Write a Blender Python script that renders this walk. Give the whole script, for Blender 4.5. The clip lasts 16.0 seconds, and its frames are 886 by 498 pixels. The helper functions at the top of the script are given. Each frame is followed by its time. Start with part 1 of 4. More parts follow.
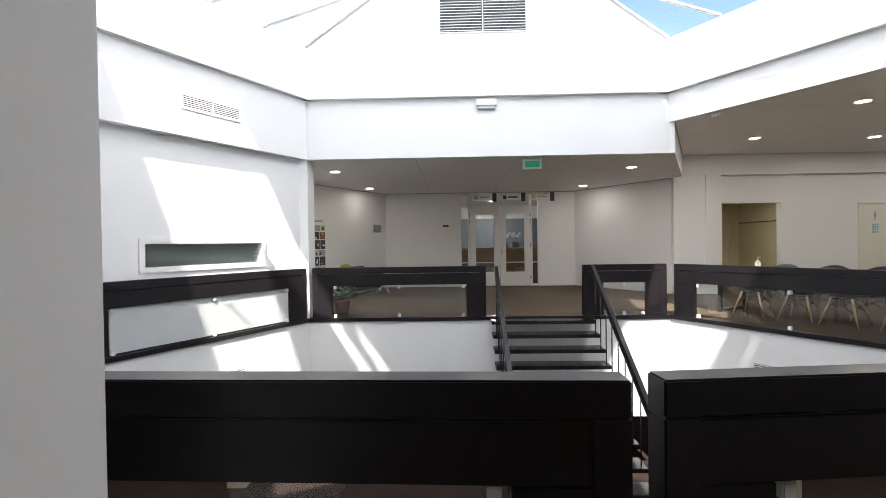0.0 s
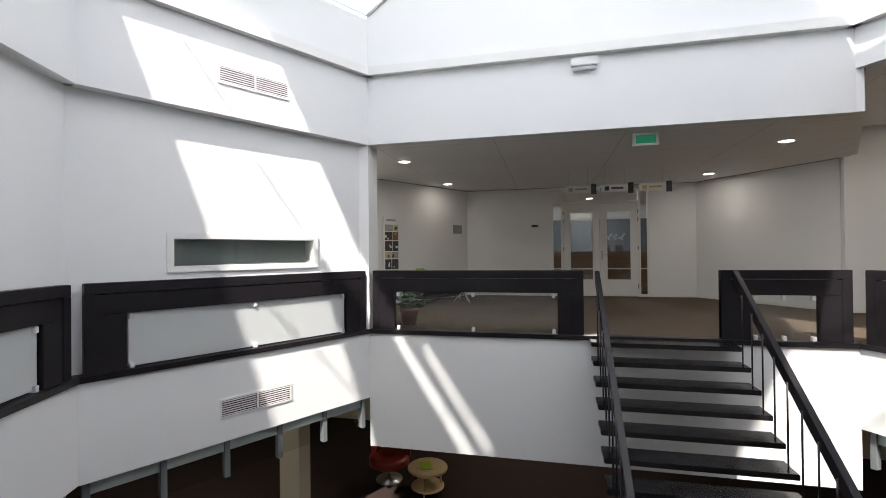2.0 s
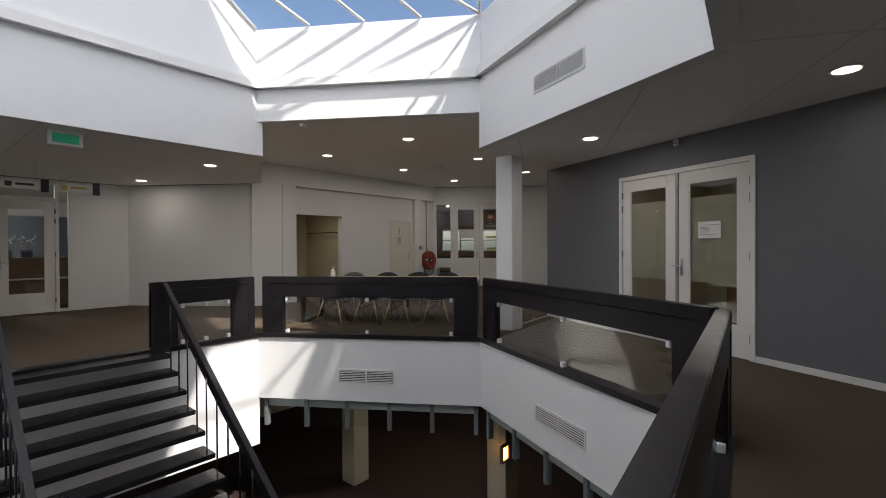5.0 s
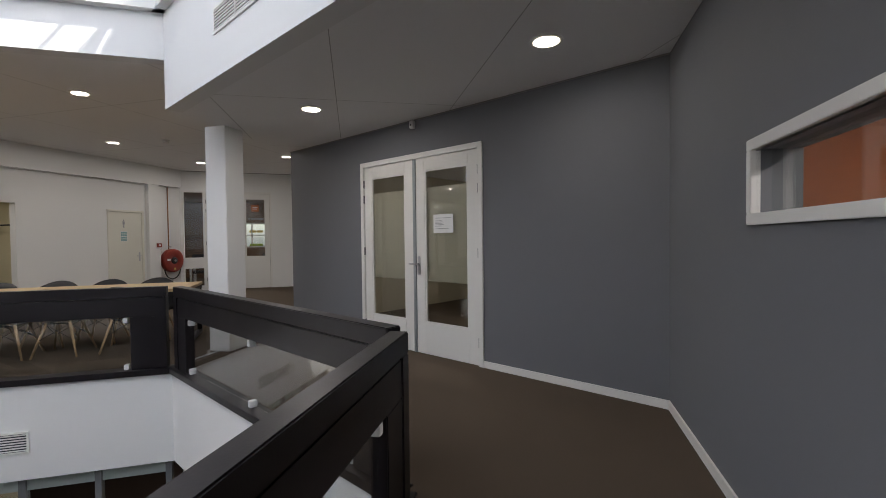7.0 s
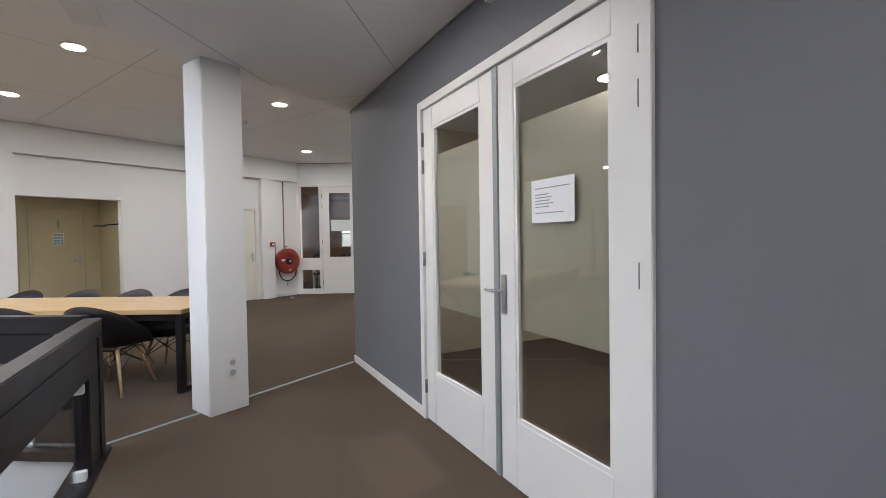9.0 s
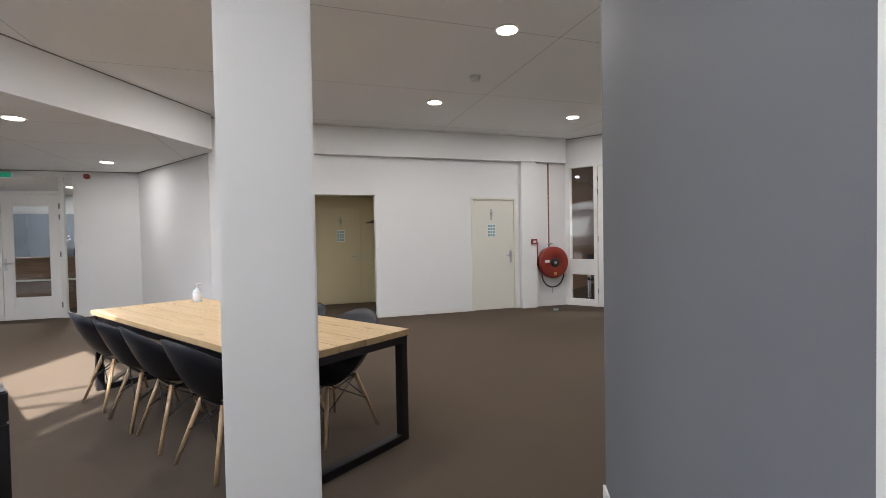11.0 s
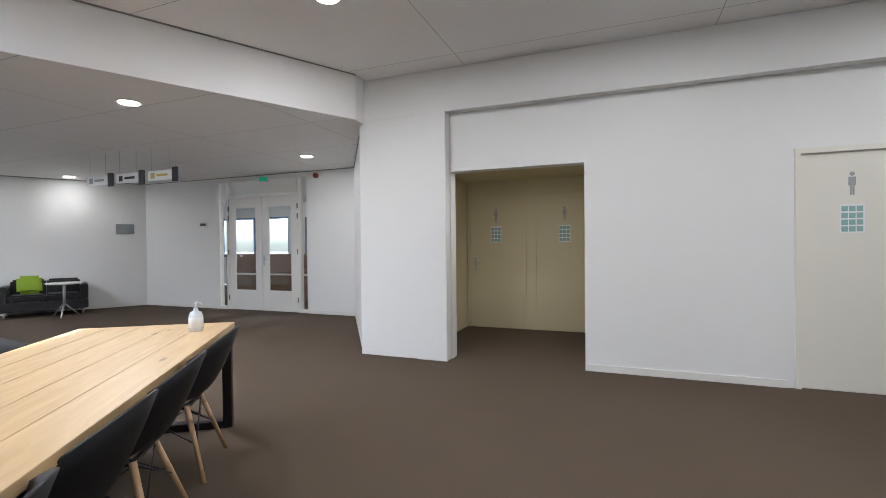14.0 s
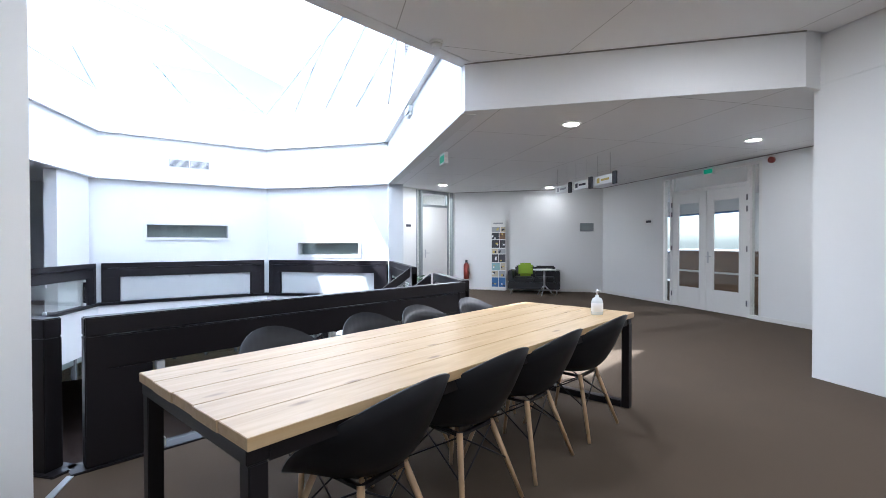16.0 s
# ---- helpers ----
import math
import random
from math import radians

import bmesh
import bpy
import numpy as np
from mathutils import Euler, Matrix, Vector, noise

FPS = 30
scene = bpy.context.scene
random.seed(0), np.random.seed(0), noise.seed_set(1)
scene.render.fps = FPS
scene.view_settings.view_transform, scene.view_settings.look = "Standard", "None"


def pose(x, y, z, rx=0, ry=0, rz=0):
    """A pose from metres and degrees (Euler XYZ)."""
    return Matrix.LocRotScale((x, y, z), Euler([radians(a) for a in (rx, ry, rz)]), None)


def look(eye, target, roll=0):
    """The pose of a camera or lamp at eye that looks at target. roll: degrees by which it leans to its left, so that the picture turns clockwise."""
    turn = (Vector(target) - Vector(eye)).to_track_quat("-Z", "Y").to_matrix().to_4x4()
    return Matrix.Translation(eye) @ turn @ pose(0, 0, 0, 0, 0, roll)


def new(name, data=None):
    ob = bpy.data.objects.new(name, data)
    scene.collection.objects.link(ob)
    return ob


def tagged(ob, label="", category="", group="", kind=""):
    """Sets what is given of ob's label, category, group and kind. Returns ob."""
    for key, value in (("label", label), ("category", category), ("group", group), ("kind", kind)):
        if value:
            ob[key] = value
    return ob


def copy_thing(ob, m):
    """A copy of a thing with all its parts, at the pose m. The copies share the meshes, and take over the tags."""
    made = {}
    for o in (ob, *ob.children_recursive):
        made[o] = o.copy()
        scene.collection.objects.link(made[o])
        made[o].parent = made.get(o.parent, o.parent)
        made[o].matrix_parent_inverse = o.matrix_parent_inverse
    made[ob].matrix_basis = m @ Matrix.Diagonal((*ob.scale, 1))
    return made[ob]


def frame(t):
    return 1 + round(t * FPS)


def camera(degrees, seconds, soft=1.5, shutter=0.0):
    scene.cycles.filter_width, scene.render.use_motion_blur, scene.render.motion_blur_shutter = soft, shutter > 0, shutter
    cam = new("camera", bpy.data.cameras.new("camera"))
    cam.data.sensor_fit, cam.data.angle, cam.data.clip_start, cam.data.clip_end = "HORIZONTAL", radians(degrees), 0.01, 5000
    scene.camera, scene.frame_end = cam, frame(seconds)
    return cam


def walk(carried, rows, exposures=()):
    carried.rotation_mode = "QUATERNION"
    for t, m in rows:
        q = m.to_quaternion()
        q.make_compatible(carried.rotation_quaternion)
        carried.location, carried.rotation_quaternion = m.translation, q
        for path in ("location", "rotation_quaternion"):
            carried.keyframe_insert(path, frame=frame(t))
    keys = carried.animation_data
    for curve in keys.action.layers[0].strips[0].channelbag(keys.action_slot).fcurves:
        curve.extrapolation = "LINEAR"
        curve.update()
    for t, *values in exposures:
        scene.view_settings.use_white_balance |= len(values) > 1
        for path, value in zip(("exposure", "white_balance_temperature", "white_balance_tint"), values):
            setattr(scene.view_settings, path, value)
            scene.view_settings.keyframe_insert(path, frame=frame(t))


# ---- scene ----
cam = camera(88.5, 16.0, soft=0.8)
PATH = [
    (0, (0.660, 0.232, 1.275), (0.611, 2.231, 1.251), -0.8),
    (0.5, (0.785, 0.849, 1.265), (0.715, 2.848, 1.248), -0.7),
    (1, (0.805, 1.271, 1.257), (0.689, 3.268, 1.244), -0.8),
    (1.5, (0.762, 1.587, 1.198), (0.353, 3.545, 1.199), -0.6),
    (2, (0.743, 1.688, 1.143), (0.293, 3.637, 1.157), -0.6),
    (2.5, (0.850, 1.700, 1.158), (0.530, 3.674, 1.169), -0.5),
    (3, (0.915, 1.715, 1.200), (0.895, 3.715, 1.197), -0.6),
    (3.5, (1.023, 1.658, 1.210), (1.347, 3.631, 1.206), -0.6),
    (4, (0.946, 1.616, 1.243), (1.665, 3.482, 1.244), -0.5),
    (4.5, (0.815, 1.491, 1.309), (1.880, 3.184, 1.308), -0.3),
    (5, (0.702, 1.354, 1.348), (2.247, 2.624, 1.332), -0.3),
    (7.5, (2.984, 0.988, 1.356), (4.911, 1.523, 1.310), -0.7),
    (8, (3.747, 0.990, 1.336), (5.650, 1.604, 1.292), -0.8),
    (8.5, (4.521, 1.225, 1.357), (6.313, 2.113, 1.310), -0.8),
    (9, (5.157, 1.539, 1.352), (6.772, 2.718, 1.305), -0.9),
    (9.5, (5.678, 1.949, 1.354), (6.987, 3.460, 1.314), -1.0),
    (10, (6.147, 2.356, 1.371), (7.158, 4.081, 1.330), -1.0),
    (12.5, (8.409, 5.143, 1.280), (8.604, 7.133, 1.250), -0.9),
    (13, (8.613, 5.730, 1.231), (8.620, 7.729, 1.225), -0.7),
    (13.5, (8.666, 6.109, 1.244), (8.398, 8.091, 1.243), -0.6),
    (14, (8.769, 6.357, 1.312), (8.047, 8.222, 1.292), -0.6),
    (14.5, (8.919, 6.442, 1.278), (7.700, 8.028, 1.265), -0.2),
    (15, (9.029, 6.457, 1.232), (7.422, 7.648, 1.234), 0.2),
    (15.5, (9.196, 6.507, 1.309), (7.364, 7.310, 1.284), -0.3),
    (16, (9.226, 6.562, 1.303), (7.289, 7.061, 1.279), -0.1),
]
EXPOSURES = [(0.0, 1.4, 6500, 10), (1.5, 1.05, 6500, 11), (3.5, 0.58, 6500, 10), (4.2, 0.45, 6500, 10), (5.0, 0.45, 6500, 12), (7.5, 1.25, 6300, 12), (9.0, 1.85, 6100, 12), (12.5, 1.96, 5950, 11), (14.0, 2.05, 5750, 10), (15.0, 2.05, 5550, 10), (16.0, 2.08, 5350, 10)]
walk(cam, [(t, look(eye, target, roll)) for t, eye, target, roll in PATH], EXPOSURES)

# ---- world and sun ----
SUN_WAY = Vector((-0.01, 0.62, -0.78)).normalized()
world = bpy.data.worlds.new("sky")
scene.world = world
world.use_nodes = True
wn, wl = world.node_tree.nodes, world.node_tree.links
sky = wn.new("ShaderNodeTexSky")
sky.sky_type, sky.sun_disc = "NISHITA", False
sky.sun_elevation = math.asin(-SUN_WAY.z)
sky.sun_rotation = math.atan2(-SUN_WAY.x, -SUN_WAY.y)
sky.air_density, sky.dust_density = 1.0, 2.0
wl.new(sky.outputs[0], wn["Background"].inputs[0])
wn["Background"].inputs[1].default_value = 0.15
sun = new("sun", bpy.data.lights.new("sun", "SUN"))
sun.data.energy, sun.data.angle, sun.data.color = 5.0, radians(1.0), (1.0, 0.95, 0.88)
sun.matrix_world = look((0, 0, 20), Vector((0, 0, 20)) + SUN_WAY)


# ---- materials ----
def material(name, colour, rough=0.6, metal=0.0, vary=0.06, scale=3.0, grain=60.0, bump=0.05, spec=0.5):
    m = bpy.data.materials.new(name)
    m.use_nodes = True
    n, l = m.node_tree.nodes, m.node_tree.links
    b = n["Principled BSDF"]
    co = n.new("ShaderNodeTexCoord")
    big, fine = n.new("ShaderNodeTexNoise"), n.new("ShaderNodeTexNoise")
    big.inputs["Scale"].default_value, fine.inputs["Scale"].default_value = scale, grain
    big.inputs["Detail"].default_value, fine.inputs["Detail"].default_value = 5, 3
    ramp = n.new("ShaderNodeMix")
    ramp.data_type = "RGBA"
    lo = [max(0.0, c * (1 - vary)) for c in colour]
    hi = [min(1.0, c * (1 + vary)) for c in colour]
    ramp.inputs[6].default_value, ramp.inputs[7].default_value = (*lo, 1), (*hi, 1)
    mid = n.new("ShaderNodeMath")
    mid.operation = "ADD"
    half = n.new("ShaderNodeMath")
    half.operation, half.inputs[1].default_value = "MULTIPLY", 0.5
    l.new(co.outputs["Object"], big.inputs[0]), l.new(co.outputs["Object"], fine.inputs[0])
    l.new(big.outputs[0], mid.inputs[0]), l.new(fine.outputs[0], mid.inputs[1]), l.new(mid.outputs[0], half.inputs[0])
    l.new(half.outputs[0], ramp.inputs[0]), l.new(ramp.outputs[2], b.inputs["Base Color"])
    rr = n.new("ShaderNodeMapRange")
    rr.inputs[3].default_value, rr.inputs[4].default_value = max(0.02, rough - 0.08), min(1, rough + 0.08)
    l.new(big.outputs[0], rr.inputs[0]), l.new(rr.outputs[0], b.inputs["Roughness"])
    b.inputs["Metallic"].default_value = metal
    b.inputs["Specular IOR Level"].default_value = spec
    if bump:
        bp = n.new("ShaderNodeBump")
        bp.inputs["Strength"].default_value, bp.inputs["Distance"].default_value = bump, 0.004
        l.new(fine.outputs[0], bp.inputs["Height"]), l.new(bp.outputs[0], b.inputs["Normal"])
    return m


def glass_material(name, tint=(0.93, 0.945, 0.935), gloss=1.0, ior=1.45):
    m = bpy.data.materials.new(name)
    m.use_nodes = True
    n, l = m.node_tree.nodes, m.node_tree.links
    tr, gl, mix, lw, pw, ma = (n.new("ShaderNode" + k) for k in ("BsdfTransparent", "BsdfGlossy", "MixShader", "LayerWeight", "Math", "Math"))
    tr.inputs[0].default_value = (*tint, 1)
    gl.inputs["Roughness"].default_value = 0.02
    gl.inputs[0].default_value = (gloss, gloss, gloss, 1)
    lw.inputs[0].default_value = 0.5
    pw.operation, pw.inputs[1].default_value = "POWER", 4.0
    ma.operation, ma.inputs[1].default_value, ma.inputs[2].default_value = "MULTIPLY_ADD", 0.7, 0.045
    l.new(lw.outputs["Facing"], pw.inputs[0]), l.new(pw.outputs[0], ma.inputs[0]), l.new(ma.outputs[0], mix.inputs[0])
    l.new(tr.outputs[0], mix.inputs[1]), l.new(gl.outputs[0], mix.inputs[2])
    l.new(mix.outputs[0], n["Material Output"].inputs[0])
    return m


def opal_material(name, colour):
    """Opal glazing, added to scatter the daylight outside the clear cuts."""
    m = bpy.data.materials.new(name)
    m.use_nodes = True
    n, l = m.node_tree.nodes, m.node_tree.links
    tl, df, mix = (n.new("ShaderNode" + k) for k in ("BsdfTranslucent", "BsdfDiffuse", "MixShader"))
    tl.inputs[0].default_value, df.inputs[0].default_value = (*colour, 1), (0.8, 0.8, 0.8, 1)
    mix.inputs[0].default_value = 0.15
    l.new(tl.outputs[0], mix.inputs[1]), l.new(df.outputs[0], mix.inputs[2]), l.new(mix.outputs[0], n["Material Output"].inputs[0])
    return m


def film_material(name, colour):
    """Frosted film on glass: lets some light through, scattered."""
    m = material(name, colour, 0.35, vary=0.03, bump=0)
    b = m.node_tree.nodes["Principled BSDF"]
    b.inputs["Transmission Weight"].default_value = 0.35
    return m


def glow(name, colour, strength):
    m = bpy.data.materials.new(name)
    m.use_nodes = True
    b = m.node_tree.nodes["Principled BSDF"]
    b.inputs["Base Color"].default_value = (*colour, 1)
    b.inputs["Emission Color"].default_value = (*colour, 1)
    b.inputs["Emission Strength"].default_value = strength
    return m


def wood_material(name, dark, light, along=(1.2, 14, 14)):
    m = bpy.data.materials.new(name)
    m.use_nodes = True
    n, l = m.node_tree.nodes, m.node_tree.links
    b = n["Principled BSDF"]
    co, mp, nz, ra, oi, kn = (n.new("ShaderNode" + k) for k in ("TexCoord", "Mapping", "TexNoise", "ValToRGB", "ObjectInfo", "TexVoronoi"))
    mp.inputs["Scale"].default_value = along
    nz.inputs["Scale"].default_value, nz.inputs["Detail"].default_value, nz.inputs["Distortion"].default_value = 2.2, 8, 1.2
    off = n.new("ShaderNodeVectorMath")
    off.operation = "ADD"
    l.new(co.outputs["Object"], off.inputs[0])
    scl = n.new("ShaderNodeMath")
    scl.operation, scl.inputs[1].default_value = "MULTIPLY", 17.0
    l.new(oi.outputs["Random"], scl.inputs[0]), l.new(scl.outputs[0], off.inputs[1])
    l.new(off.outputs[0], mp.inputs[0]), l.new(mp.outputs[0], nz.inputs[0])
    ra.color_ramp.elements[0].position, ra.color_ramp.elements[1].position = 0.3, 0.7
    ra.color_ramp.elements[0].color, ra.color_ramp.elements[1].color = (*dark, 1), (*light, 1)
    l.new(nz.outputs[0], ra.inputs[0])
    # knots
    mk = n.new("ShaderNodeMapping")
    mk.inputs["Scale"].default_value = (2.2, 7.0, 7.0)
    l.new(off.outputs[0], mk.inputs[0]), l.new(mk.outputs[0], kn.inputs[0])
    kn.inputs["Scale"].default_value = 1.0
    kr = n.new("ShaderNodeMapRange")
    kr.inputs[1].default_value, kr.inputs[2].default_value = 0.03, 0.13
    l.new(kn.outputs["Distance"], kr.inputs[0])
    km = n.new("ShaderNodeMix")
    km.data_type = "RGBA"
    km.inputs[6].default_value = (dark[0] * 0.45, dark[1] * 0.4, dark[2] * 0.35, 1)
    l.new(kr.outputs[0], km.inputs[0]), l.new(ra.outputs[0], km.inputs[7]), l.new(km.outputs[2], b.inputs["Base Color"])
    b.inputs["Roughness"].default_value = 0.38
    bp = n.new("ShaderNodeBump")
    bp.inputs["Strength"].default_value, bp.inputs["Distance"].default_value = 0.15, 0.002
    l.new(nz.outputs[0], bp.inputs["Height"]), l.new(bp.outputs[0], b.inputs["Normal"])
    return m


PLASTER = material("white_plaster", (0.80, 0.80, 0.79), 0.75, vary=0.025, scale=0.8, grain=220, bump=0.12)
DRUM = material("white_drum_paint", (0.82, 0.82, 0.81), 0.6, vary=0.02, scale=0.6, grain=120, bump=0.05)
CEILING = material("ceiling_tile", (0.87, 0.87, 0.87), 0.85, vary=0.04, scale=0.7, grain=300, bump=0.15)
JOINT = material("ceiling_joint", (0.28, 0.27, 0.26), 0.8, bump=0)
TILE_JOINT = material("ceiling_tile_joint", (0.46, 0.45, 0.44), 0.8, bump=0)
GREY = material("grey_paint", (0.155, 0.16, 0.175), 0.7, vary=0.05, scale=0.9, grain=240, bump=0.12)
CARPET = material("brown_carpet", (0.093, 0.070, 0.050), 0.95, vary=0.22, scale=2.5, grain=420, bump=0.5, spec=0.15)
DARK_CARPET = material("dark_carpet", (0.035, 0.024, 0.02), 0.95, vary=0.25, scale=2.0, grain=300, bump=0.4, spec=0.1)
BLACK = material("black_satin_paint", (0.013, 0.011, 0.013), 0.36, vary=0.25, scale=4, grain=90, bump=0.06, spec=0.32)
TREAD = material("black_tread", (0.018, 0.017, 0.018), 0.24, vary=0.3, scale=6, grain=150, bump=0.1)
WHITE = material("white_gloss_paint", (0.78, 0.77, 0.74), 0.4, vary=0.03, scale=2, grain=80, bump=0.03)
# the niche's warm light is mixed into this yellow
NICHE = material("niche_paint_warm_lit", (0.62, 0.555, 0.37), 0.6, vary=0.04, grain=160, bump=0.05)
CREAM = material("cream_door_paint", (0.77, 0.75, 0.67), 0.45, vary=0.03, scale=2, grain=80, bump=0.03)
STEEL = material("brushed_steel", (0.55, 0.55, 0.56), 0.3, 0.95, vary=0.08, grain=200, bump=0.03)
HINGE = material("dull_steel", (0.22, 0.22, 0.23), 0.45, 0.7, vary=0.1, bump=0.03)
ALU = material("grey_aluminium", (0.36, 0.39, 0.40), 0.45, 0.5, vary=0.06, bump=0.02)
CLIP = material("white_clip", (0.75, 0.75, 0.74), 0.4, vary=0.02, bump=0)
GLASS = glass_material("clear_glass")
SKYGLASS = glass_material("skylight_glass", (0.93, 0.96, 0.97), 0.6)
OPAL = opal_material("sun_softening_opal", (0.92, 0.94, 0.95))
FROST = film_material("frosted_film", (0.78, 0.80, 0.79))
FROST_PALE = film_material("pale_frosted_film", (0.50, 0.46, 0.35))
SHELL = material("black_plastic_shell", (0.014, 0.014, 0.017), 0.42, vary=0.2, scale=8, grain=300, bump=0.04, spec=0.3)
BEECH = wood_material("beech_dowel", (0.42, 0.27, 0.14), (0.58, 0.40, 0.23), (8, 8, 1.5))
PINE = wood_material("pine_plank", (0.50, 0.335, 0.16), (0.61, 0.445, 0.245), (1.0, 9, 9))
OAK = wood_material("brown_wood", (0.12, 0.065, 0.035), (0.22, 0.13, 0.07))
RED = material("red_enamel", (0.25, 0.034, 0.022), 0.35, vary=0.1, bump=0.02)
COPPER = material("copper_pipe", (0.38, 0.20, 0.12), 0.4, 0.7, vary=0.2, bump=0.03)
RUBBER = material("black_rubber", (0.02, 0.02, 0.02), 0.6, bump=0.02)
LEATHER = material("black_leather", (0.018, 0.018, 0.02), 0.42, vary=0.2, scale=5, grain=160, bump=0.2)
GREEN = material("lime_fabric", (0.28, 0.42, 0.03), 0.9, vary=0.1, grain=300, bump=0.3)
TERRA = material("terracotta", (0.34, 0.13, 0.07), 0.8, vary=0.12, grain=120, bump=0.15)
LEAF = material("grey_green_leaf", (0.11, 0.17, 0.10), 0.55, vary=0.3, scale=12, bump=0.05)
PALM = material("palm_leaf", (0.04, 0.09, 0.03), 0.5, vary=0.3, scale=12, bump=0.05)
PAPER = material("white_paper", (0.82, 0.82, 0.82), 0.8, vary=0.02, bump=0.02)
INK = material("dark_print", (0.05, 0.05, 0.06), 0.7, bump=0)
PRINT_GREY = material("grey_print", (0.35, 0.36, 0.37), 0.7, bump=0)
PRINT_BLUE = material("blue_print", (0.05, 0.14, 0.33), 0.7, bump=0)
PRINT_OCHRE = material("ochre_print", (0.55, 0.42, 0.12), 0.7, bump=0)
PRINT_TEAL = material("teal_print", (0.28, 0.45, 0.45), 0.7, bump=0)
ORANGE = material("orange_wall_paint", (0.50, 0.16, 0.05), 0.7, vary=0.05, bump=0.05)
BEIGE = material("beige_wall_paint", (0.52, 0.46, 0.34), 0.75, vary=0.04, grain=200, bump=0.08)
SLATE = material("slate_laminate", (0.10, 0.12, 0.15), 0.45, vary=0.08, bump=0.02)
PAVING = material("pale_paving", (0.33, 0.32, 0.30), 0.85, vary=0.12, scale=0.3, grain=20, bump=0.1)
STEEL_GREY = material("grey_painted_steel", (0.17, 0.185, 0.19), 0.5, vary=0.05, bump=0.02)
BAND = material("pale_green_glass_band", (0.40, 0.46, 0.44), 0.35, vary=0.05, bump=0.02)
PLASTIC = material("white_plastic", (0.76, 0.76, 0.74), 0.4, vary=0.02, bump=0)
BOTTLE = material("clear_gel_bottle", (0.72, 0.76, 0.78), 0.2, vary=0.02, bump=0)
LAMP_GLOW = glow("lamp_glow", (1.0, 0.90, 0.72), 9.0)
EXIT_GREEN = glow("exit_green", (0.02, 0.30, 0.16), 0.12)
LANTERN_GLOW = glow("lantern_glow", (1.0, 0.55, 0.15), 4.0)


# ---- mesh helpers ----
def box(bm, x0, x1, y0, y1, z0, z1, bevel=0.0):
    vs = [bm.verts.new((x, y, z)) for z in (z0, z1) for x, y in ((x0, y0), (x1, y0), (x1, y1), (x0, y1))]
    fs = [bm.faces.new([vs[i] for i in q]) for q in ((3, 2, 1, 0), (4, 5, 6, 7), (0, 1, 5, 4), (1, 2, 6, 5), (2, 3, 7, 6), (3, 0, 4, 7))]
    if bevel:
        es = list({e for f in fs for e in f.edges})
        bmesh.ops.bevel(bm, geom=es, offset=bevel, segments=2, affect="EDGES", clamp_overlap=True)
    return bm


def boxes(*rows, bevel=0.0):
    bm = bmesh.new()
    for r in rows:
        box(bm, *r, bevel=bevel)
    return bm


def prism(bm, pts, z0, z1):
    area = sum(a[0] * b[1] - b[0] * a[1] for a, b in zip(pts, pts[1:] + pts[:1]))
    if area < 0:
        pts = pts[::-1]
    lo, hi = [bm.verts.new((x, y, z0)) for x, y in pts], [bm.verts.new((x, y, z1)) for x, y in pts]
    bm.faces.new(lo[::-1]), bm.faces.new(hi)
    for i in range(len(pts)):
        j = (i + 1) % len(pts)
        bm.faces.new((lo[i], lo[j], hi[j], hi[i]))
    return bm


def tube(bm, a, b, r0, r1=None, n=10):
    a, b = Vector(a), Vector(b)
    r1 = r0 if r1 is None else r1
    q = (b - a).to_track_quat("Z", "Y")
    rings = []
    for p, r in ((a, r0), (b, r1)):
        rings.append([bm.verts.new(p + q @ Vector((r * math.cos(t), r * math.sin(t), 0))) for t in (2 * math.pi * k / n for k in range(n))])
    for k in range(n):
        j = (k + 1) % n
        f = bm.faces.new((rings[0][k], rings[0][j], rings[1][j], rings[1][k]))
        f.smooth = True
    bm.faces.new(rings[0][::-1]), bm.faces.new(rings[1])
    return bm


def lathe(bm, profile, n=24, cx=0.0, cy=0.0):
    rings = [[bm.verts.new((cx + r * math.cos(t), cy + r * math.sin(t), z)) for t in (2 * math.pi * k / n for k in range(n))] for r, z in profile]
    for a, b in zip(rings, rings[1:]):
        for k in range(n):
            j = (k + 1) % n
            f = bm.faces.new((a[k], a[j], b[j], b[k]))
            f.smooth = True
    bm.faces.new(rings[0][::-1]), bm.faces.new(rings[-1])
    return bm


def mesh_object(name, bm, mat):
    me = bpy.data.meshes.new(name)
    bm.normal_update()
    bm.to_mesh(me), bm.free()
    me.materials.append(mat)
    return new(name, me)


def part(name, bm, mat, parent, label=""):
    ob = mesh_object(name, bm, mat)
    ob.parent = parent
    if label:
        ob["label"] = label
    return ob


def structure(name, bm, mat, label, category, m=None):
    ob = mesh_object(name, bm, mat)
    if m is not None:
        ob.matrix_world = m
    return tagged(ob, label, category, kind="structure")


def thing(name, label, category, m=None, group="", kind=""):
    ob = new(name)
    ob.empty_display_size = 0.1
    if m is not None:
        ob.matrix_basis = m
    return tagged(ob, label, category, group, kind)


def along(p0, p1):
    """Frame with x from p0 to p1, y to the left of that way, z up."""
    return Matrix.Translation((p0[0], p0[1], 0)) @ Matrix.Rotation(math.atan2(p1[1] - p0[1], p1[0] - p0[0]), 4, "Z")


def length(p0, p1):
    return math.hypot(p1[0] - p0[0], p1[1] - p0[1])


